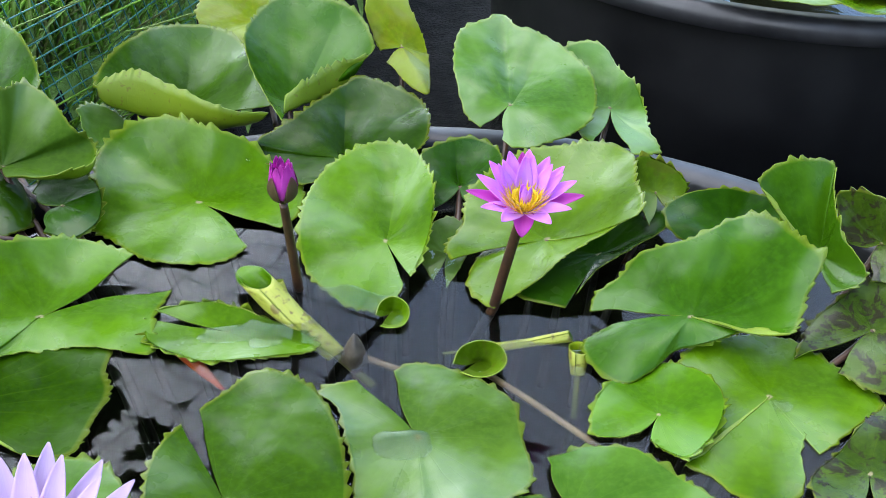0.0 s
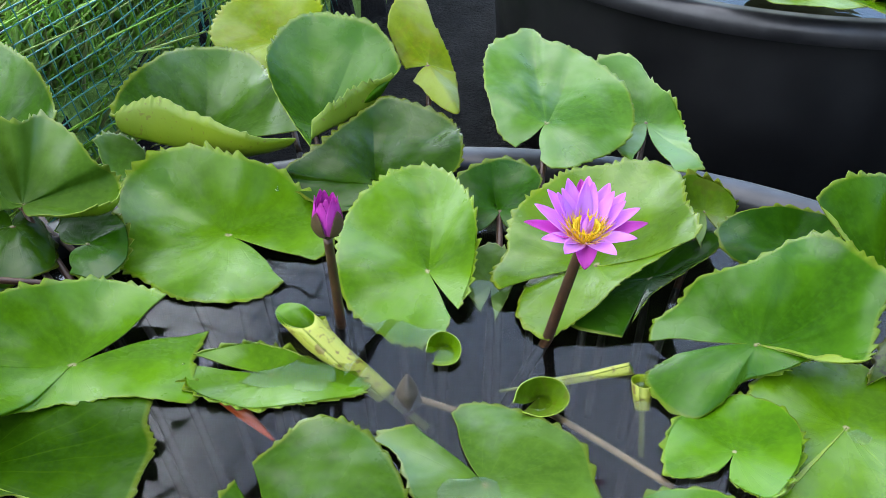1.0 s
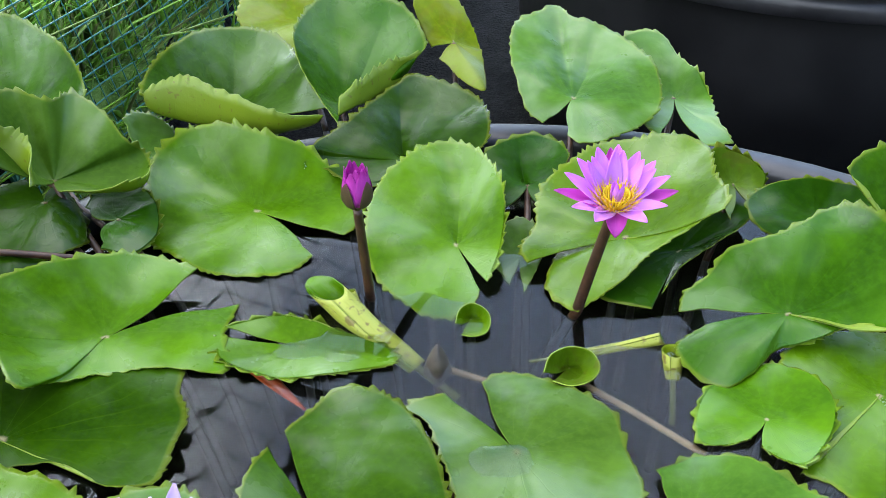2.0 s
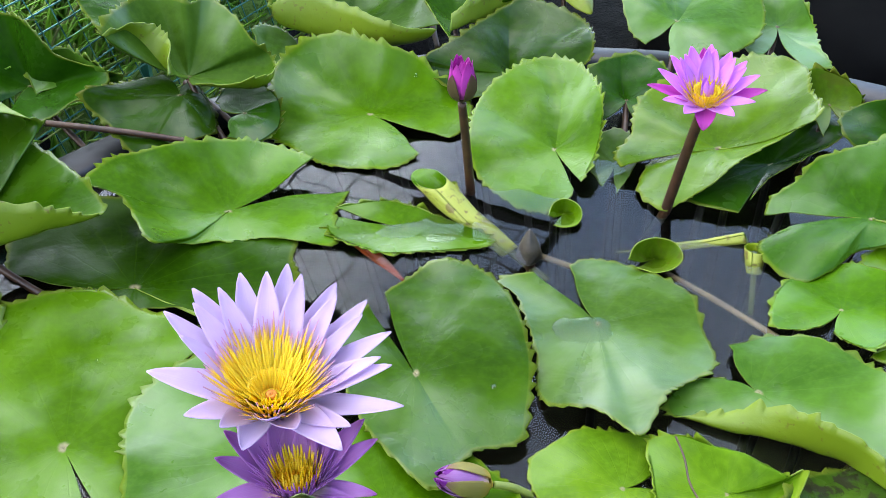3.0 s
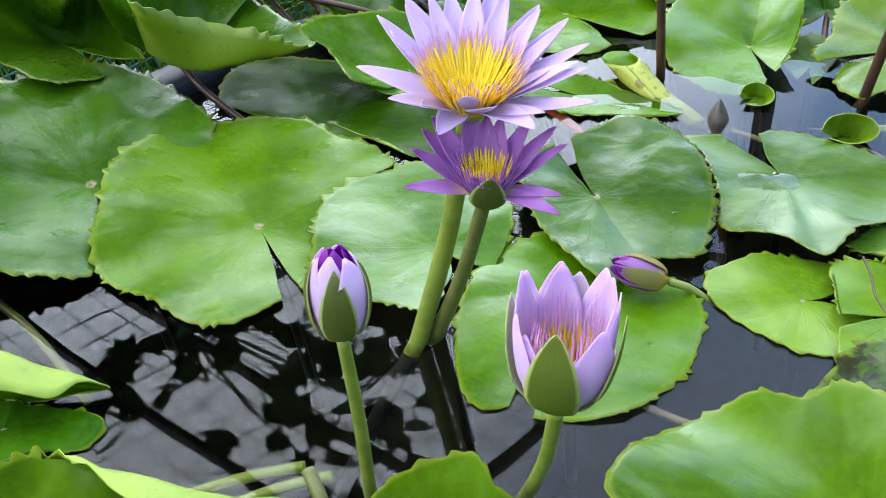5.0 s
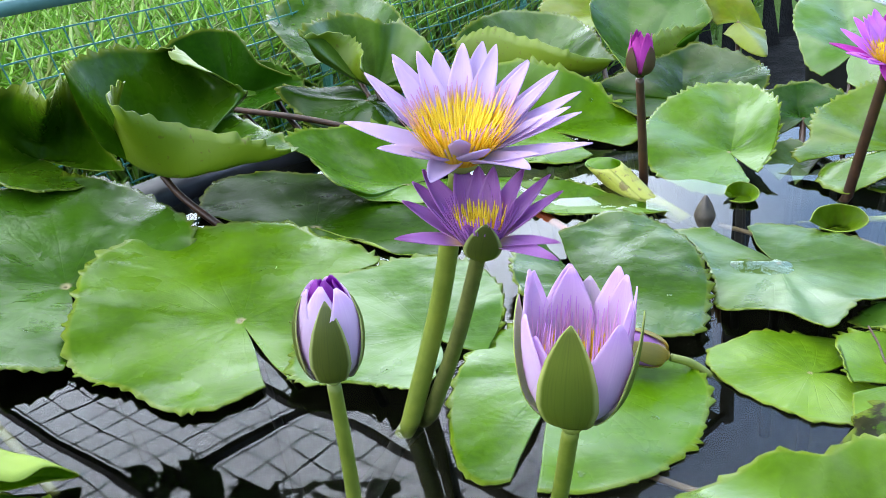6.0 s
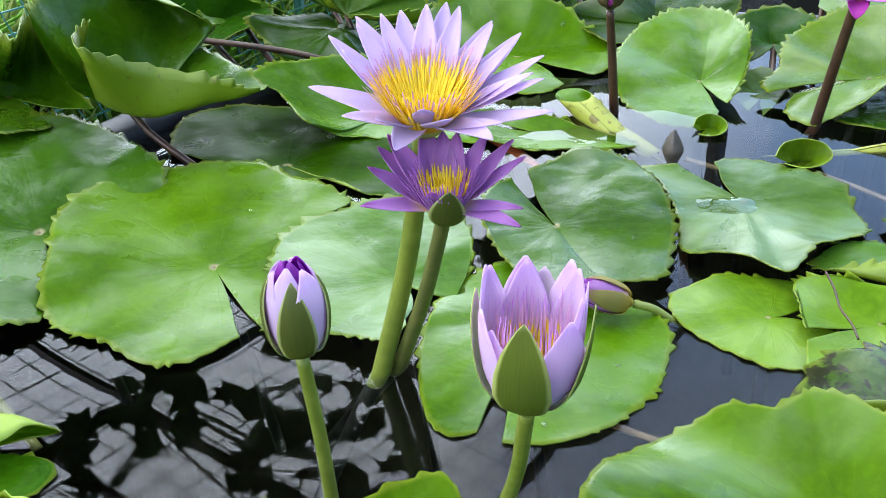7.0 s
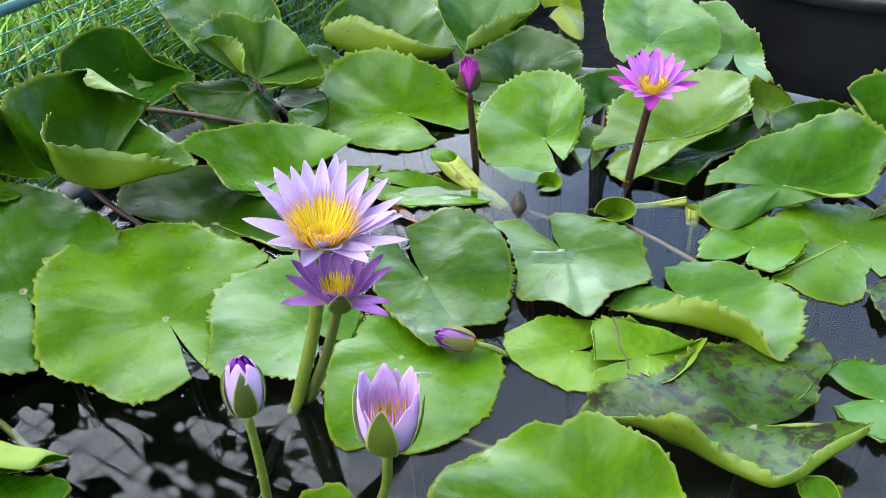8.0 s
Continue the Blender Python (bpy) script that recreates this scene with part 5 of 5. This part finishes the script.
# ---- water lying on pads ----
def puddle(label, x, y, z, r, stretch=1.0, turn=0.0, seed=0, high=0.0006):
    n, k = 40, 7
    ct, st = math.cos(radians(turn)), math.sin(radians(turn))
    z0 = top_of_pads(x, y)
    if z0 is None:
        return
    verts = [(0, 0, high)]
    for j in range(1, k + 1):
        s = j / k
        for i in range(n):
            w = 2 * math.pi * i / n
            rr = r * s * (1 + 0.32 * noise.noise(Vector((math.cos(w) * 1.3, math.sin(w) * 1.3, seed * 3.7))))
            u, v = rr * math.cos(w) * stretch, rr * math.sin(w)
            px, py = u * ct - v * st, u * st + v * ct
            here = top_of_pads(x + px, y + py)
            verts.append((px, py, (z0 if here is None else here) - z0 + high * (1 - s * s) - 0.0001))
    faces = [(0, 1 + i, 1 + (i + 1) % n) for i in range(n)]
    for j in range(k - 1):
        faces += [(1 + j * n + i, 1 + (j + 1) * n + i, 1 + (j + 1) * n + (i + 1) % n, 1 + j * n + (i + 1) % n) for i in range(n)]
    ob = put("water_puddle", mesh_object("water_puddle", verts, faces, [FILM]))
    ob.location = (x, y, z0)
    ob.visible_shadow = False
    tagged(ob, label, "water", "water on the pads")


puddle("shallow rain puddle on a pale lily pad", -0.039, 0.647, 0.0045, 0.021, 1.2, -20, 1, 0.0014)
puddle("small rain puddle on a green lily pad", -0.177, 0.413, 0.0045, 0.01, 1.1, 80, 3, 0.0005)
puddle("small rain puddle on a green lily pad", -0.148, 0.422, 0.0045, 0.006, 1.5, 0, 4, 0.0005)
puddle("rain puddle on a floating lily pad", -0.169, 0.782, 0.004, 0.012, 1.8, 20, 6, 0.0005)
puddle("rain puddle beside a leaf slit", 0.291, 0.706, 0.005, 0.011, 0.8, 40, 7, 0.0005)
puddle("single water drop on a lily pad", -0.560, 0.417, 0.012, 0.0024, 1.1, 0, 10, 0.0009)
puddle("single water drop on a lily pad", -0.117, 0.300, 0.006, 0.0024, 1.1, 0, 11, 0.0009)
puddle("single water drop on a lily pad", -0.108, 0.564, 0.012, 0.0024, 1.1, 0, 12, 0.0009)
puddle("single water drop on a lily pad", -0.149, 0.388, 0.005, 0.0024, 1.1, 0, 13, 0.0009)
puddle("single water drop on a lily pad", -0.108, 0.401, 0.005, 0.0024, 1.1, 0, 14, 0.0009)
puddle("single water drop on a lily pad", -0.153, 0.316, 0.006, 0.0024, 1.1, 0, 15, 0.0009)
puddle("single water drop on a lily pad", -0.227, 1.071, 0.02, 0.0024, 1.1, 0, 16, 0.0009)
puddle("single water drop on a lily pad", -0.430, 0.576, 0.004, 0.0024, 1.1, 0, 17, 0.0009)
puddle("single water drop on a lily pad", -0.145, 0.332, 0.005, 0.0024, 1.1, 0, 18, 0.0009)


# ---- pads in the far tub ----
def plain_pad(look_of, x, y, z, r, turn, lift):
    rim = [(turn + 12 + 336 * i / 9, r * (1 + 0.06 * math.sin(i * 2.3 + x * 9)), lift * (0.6 + 0.4 * math.cos(i * 1.4))) for i in range(10)]
    lily_pad(look_of, (x, y, z), rim, petiole=False)


for args in (("fresh", 0.54, 1.71, 0.045, 10, 80, 1.5), ("fresh", 0.71, 1.69, 0.045, 9, 200, 1.5), ("yellow", 0.53, 1.7, 0.05, 9.5, 40, 1.5), ("fresh", 0.38, 1.8, 0.05, 10, 150, 2.0), ("pale", 0.7, 1.66, 0.045, 9, 250, 2.5), ("fresh", 0.66, 1.86, 0.06, 13, 20, 2.5), ("pale", 0.98, 1.84, 0.03, 12, 100, 1.0), ("mid", 0.42, 2.08, 0.03, 12, 300, 2.0), ("lime", 0.54, 1.66, 0.05, 11, 70, 1.5), ("fresh", 0.69, 1.64, 0.045, 10, 110, 1.5)):
    plain_pad(*args)


# ---- netting, grass, overhead frame ----
def net_fence():
    fence = thing("net_fence", "low green plastic mesh fence before tall grass", "fence", "", FENCE_A)
    along = (FENCE_B - FENCE_A)
    L, d = along.length, along.normalized()
    bars = []
    wob = lambda s, z: d * s + Vector((-d.y, d.x, 0)) * (0.012 * noise.noise(Vector((s * 5, z * 5, 1)))) + Vector((0, 0, z + 0.01 * noise.noise(Vector((s * 3, 0, 5)))))
    n = int(L / 0.031)
    zs = [GROUND + 0.025 * k for k in range(int((FENCE_TOP - GROUND) / 0.025) + 1)]
    for i in range(n + 1):
        s = i * 0.031
        for k in range(0, len(zs) - 1, 4):
            k2 = min(k + 4, len(zs) - 1)
            bars.append((wob(s - 0.35 * zs[k], zs[k]), wob(s - 0.35 * zs[k2], zs[k2]), 0.0014, 0.0014))
    for z in zs:
        for i in range(0, n, 4):
            bars.append((wob(i * 0.031, z), wob(min(i + 4, n) * 0.031, z), 0.0015, 0.0018))
    ob = put("mesh", boxes("mesh", bars, [NET]), fence)
    tagged(ob, kind="stuff")
    V, F = [], []
    m = int(L / 0.06)
    side = Vector((-d.y, d.x, 0))
    for i in range(m + 1):
        c = wob(i * 0.06, FENCE_TOP + 0.011)
        V += [c + side * x + Vector((0, 0, z)) for x, z in ((-0.002, -0.008), (0.002, -0.008), (0.0025, 0.006), (0.0, 0.008), (-0.0025, 0.006))]
    for i in range(m):
        F += [(i * 5 + s, i * 5 + (s + 1) % 5, i * 5 + 5 + (s + 1) % 5, i * 5 + 5 + s) for s in range(5)]
    put("top_strip", mesh_object("top_strip", V, F, [NET_LIGHT]), fence, None, "flat pale green plastic top strip")
    for i in range(5):
        s = 0.2 + i * 0.66
        b = d * s + Vector((-d.y, d.x, 0)) * 0.02
        put("post", boxes("post", [(b + Vector((0, 0, GROUND - 0.02)), b + Vector((0, 0, FENCE_TOP)), 0.012, 0.012)], [NET]), fence)


net_fence()


def grass_field():
    rng = random.Random(5)
    V, F = [], []
    count = 0
    while count < 30000:
        x, y = rng.uniform(-2.6, 0.2), rng.uniform(0.0, 3.8)
        off = beyond(x, y)
        if off < 0.015 or rng.random() > math.exp(-off * 1.3):
            continue
        count += 1
        h = rng.uniform(0.1, 0.27)
        a = rng.uniform(0, 2 * math.pi)
        lean = rng.uniform(0.15, 0.95) * h
        w = rng.uniform(0.003, 0.0068)
        dx, dy = math.cos(a), math.sin(a)
        o = len(V)
        for j, (s, ww) in enumerate(((0, 0.8), (0.35, 1.0), (0.7, 0.8), (1.0, 0.1))):
            px, py = x + dx * lean * s * s, y + dy * lean * s * s
            pz = -0.1 - max(0.0, 0.12 - off) * 2.0 + h * (s - 0.3 * s * s * lean / h)
            V += [(px - dy * w * ww, py + dx * w * ww, pz), (px + dy * w * ww, py - dx * w * ww, pz), (px + dx * w * 0.3, py + dy * w * 0.3, pz - w * 0.4)]
        for j in range(3):
            p = o + j * 3
            F += [(p, p + 3, p + 5, p + 2), (p + 2, p + 5, p + 4, p + 1), (p + 1, p + 4, p + 3, p)]
    ob = put("grass", mesh_object("grass", V, F, [GRASS]))
    tagged(ob, "tall tangled green grass behind the netting", "grass", kind="stuff")


grass_field()


def mesh_roof():
    """Steel frame with wire mesh over the yard, mirrored in the water."""
    roof = thing("mesh_canopy", "dark steel canopy frame covered with square wire mesh", "canopy", "", (-2.4, 3.6, 0))
    roof.rotation_euler = (0, 0, radians(-26))
    H, w, l = 2.35, 1.9, 1.75
    for y in (-l, -0.75, -0.33, 0.62, l):
        put("beam", boxes("beam", [((-w, y, H), (w, y, H), 0.03, 0.04)], [STEEL]), roof)
    for x in (-w, 0.25, w):
        put("crossbeam", boxes("crossbeam", [((x, -l, H - 0.06), (x, l, H - 0.06), 0.035, 0.035)], [STEEL]), roof)
    for x in (-w, w):
        for y in (-l, l):
            put("post", boxes("post", [((x, y, GROUND), (x, y, H), 0.06, 0.06)], [STEEL]), roof)
    wires = []
    n = int(2 * w / 0.15)
    wires += [((-w + i * 0.15, -l, H + 0.03), (-w + i * 0.15, l, H + 0.03), 0.0058, 0.0058) for i in range(n + 1)]
    n = int(2 * l / 0.15)
    wires += [((-w, -l + i * 0.15, H + 0.042), (w, -l + i * 0.15, H + 0.042), 0.0058, 0.0058) for i in range(n + 1)]
    tagged(put("wire_mesh", boxes("wire_mesh", wires, [WIRE]), roof, None, "square galvanised wire mesh"), kind="stuff")


mesh_roof()


def vine():
    """A climbing plant that hangs from the canopy."""
    rng = random.Random(21)
    ob = thing("climbing_plant", "leafy climbing plant hanging from the wire mesh", "climbing plant", "", (-1.6, 2.8, 2.3))
    for k, (x, y) in enumerate(((-0.7, 0.05), (-0.1, 0.35), (0.3, -0.2), (0.35, 0.3), (0.0, -0.3))):
        stem("shoot", [(x * 0.2 - 0.6, y * 0.2 + 0.35, 0.03), (x * 0.6, y * 0.6, -0.02), (x, y, -0.16 - 0.05 * k)], [0.009, 0.007, 0.004], STEM_OLIVE, ob, "", 6, 12)
    V, F = [], []
    for i in range(90):
        cx, cy = rng.choice(((-0.5, -0.1), (-0.2, 0.1), (0.3, -0.25), (0.15, 0.3), (-0.6, 0.05), (0.35, 0.1)))
        c = Vector((cx + rng.gauss(0, 0.17), cy + rng.gauss(0, 0.12), rng.uniform(-0.35, 0.06)))
        q = Euler((rng.uniform(-0.7, 0.7), rng.uniform(-0.7, 0.7), rng.uniform(0, 6.3))).to_matrix()
        s = rng.uniform(0.055, 0.1)
        o = len(V)
        shape = [(0, -1), (0.45, -0.75), (0.95, -0.35), (0.5, -0.05), (0.75, 0.5), (0.3, 0.45), (0, 1.1), (-0.3, 0.45), (-0.75, 0.5), (-0.5, -0.05), (-0.95, -0.35), (-0.45, -0.75)]
        for z in (0.0, -0.02):
            V += [c + q @ Vector((x * s, y * s, (z + 0.12 * x * x) * s)) for x, y in shape]
        n = len(shape)
        F += [tuple(range(o, o + n)), tuple(reversed(range(o + n, o + 2 * n)))]
        F += [(o + j, o + n + j, o + n + (j + 1) % n, o + (j + 1) % n) for j in range(n)]
    tagged(put("foliage", mesh_object("foliage", V, F, [VINE], smooth=False), ob), kind="stuff")


vine()
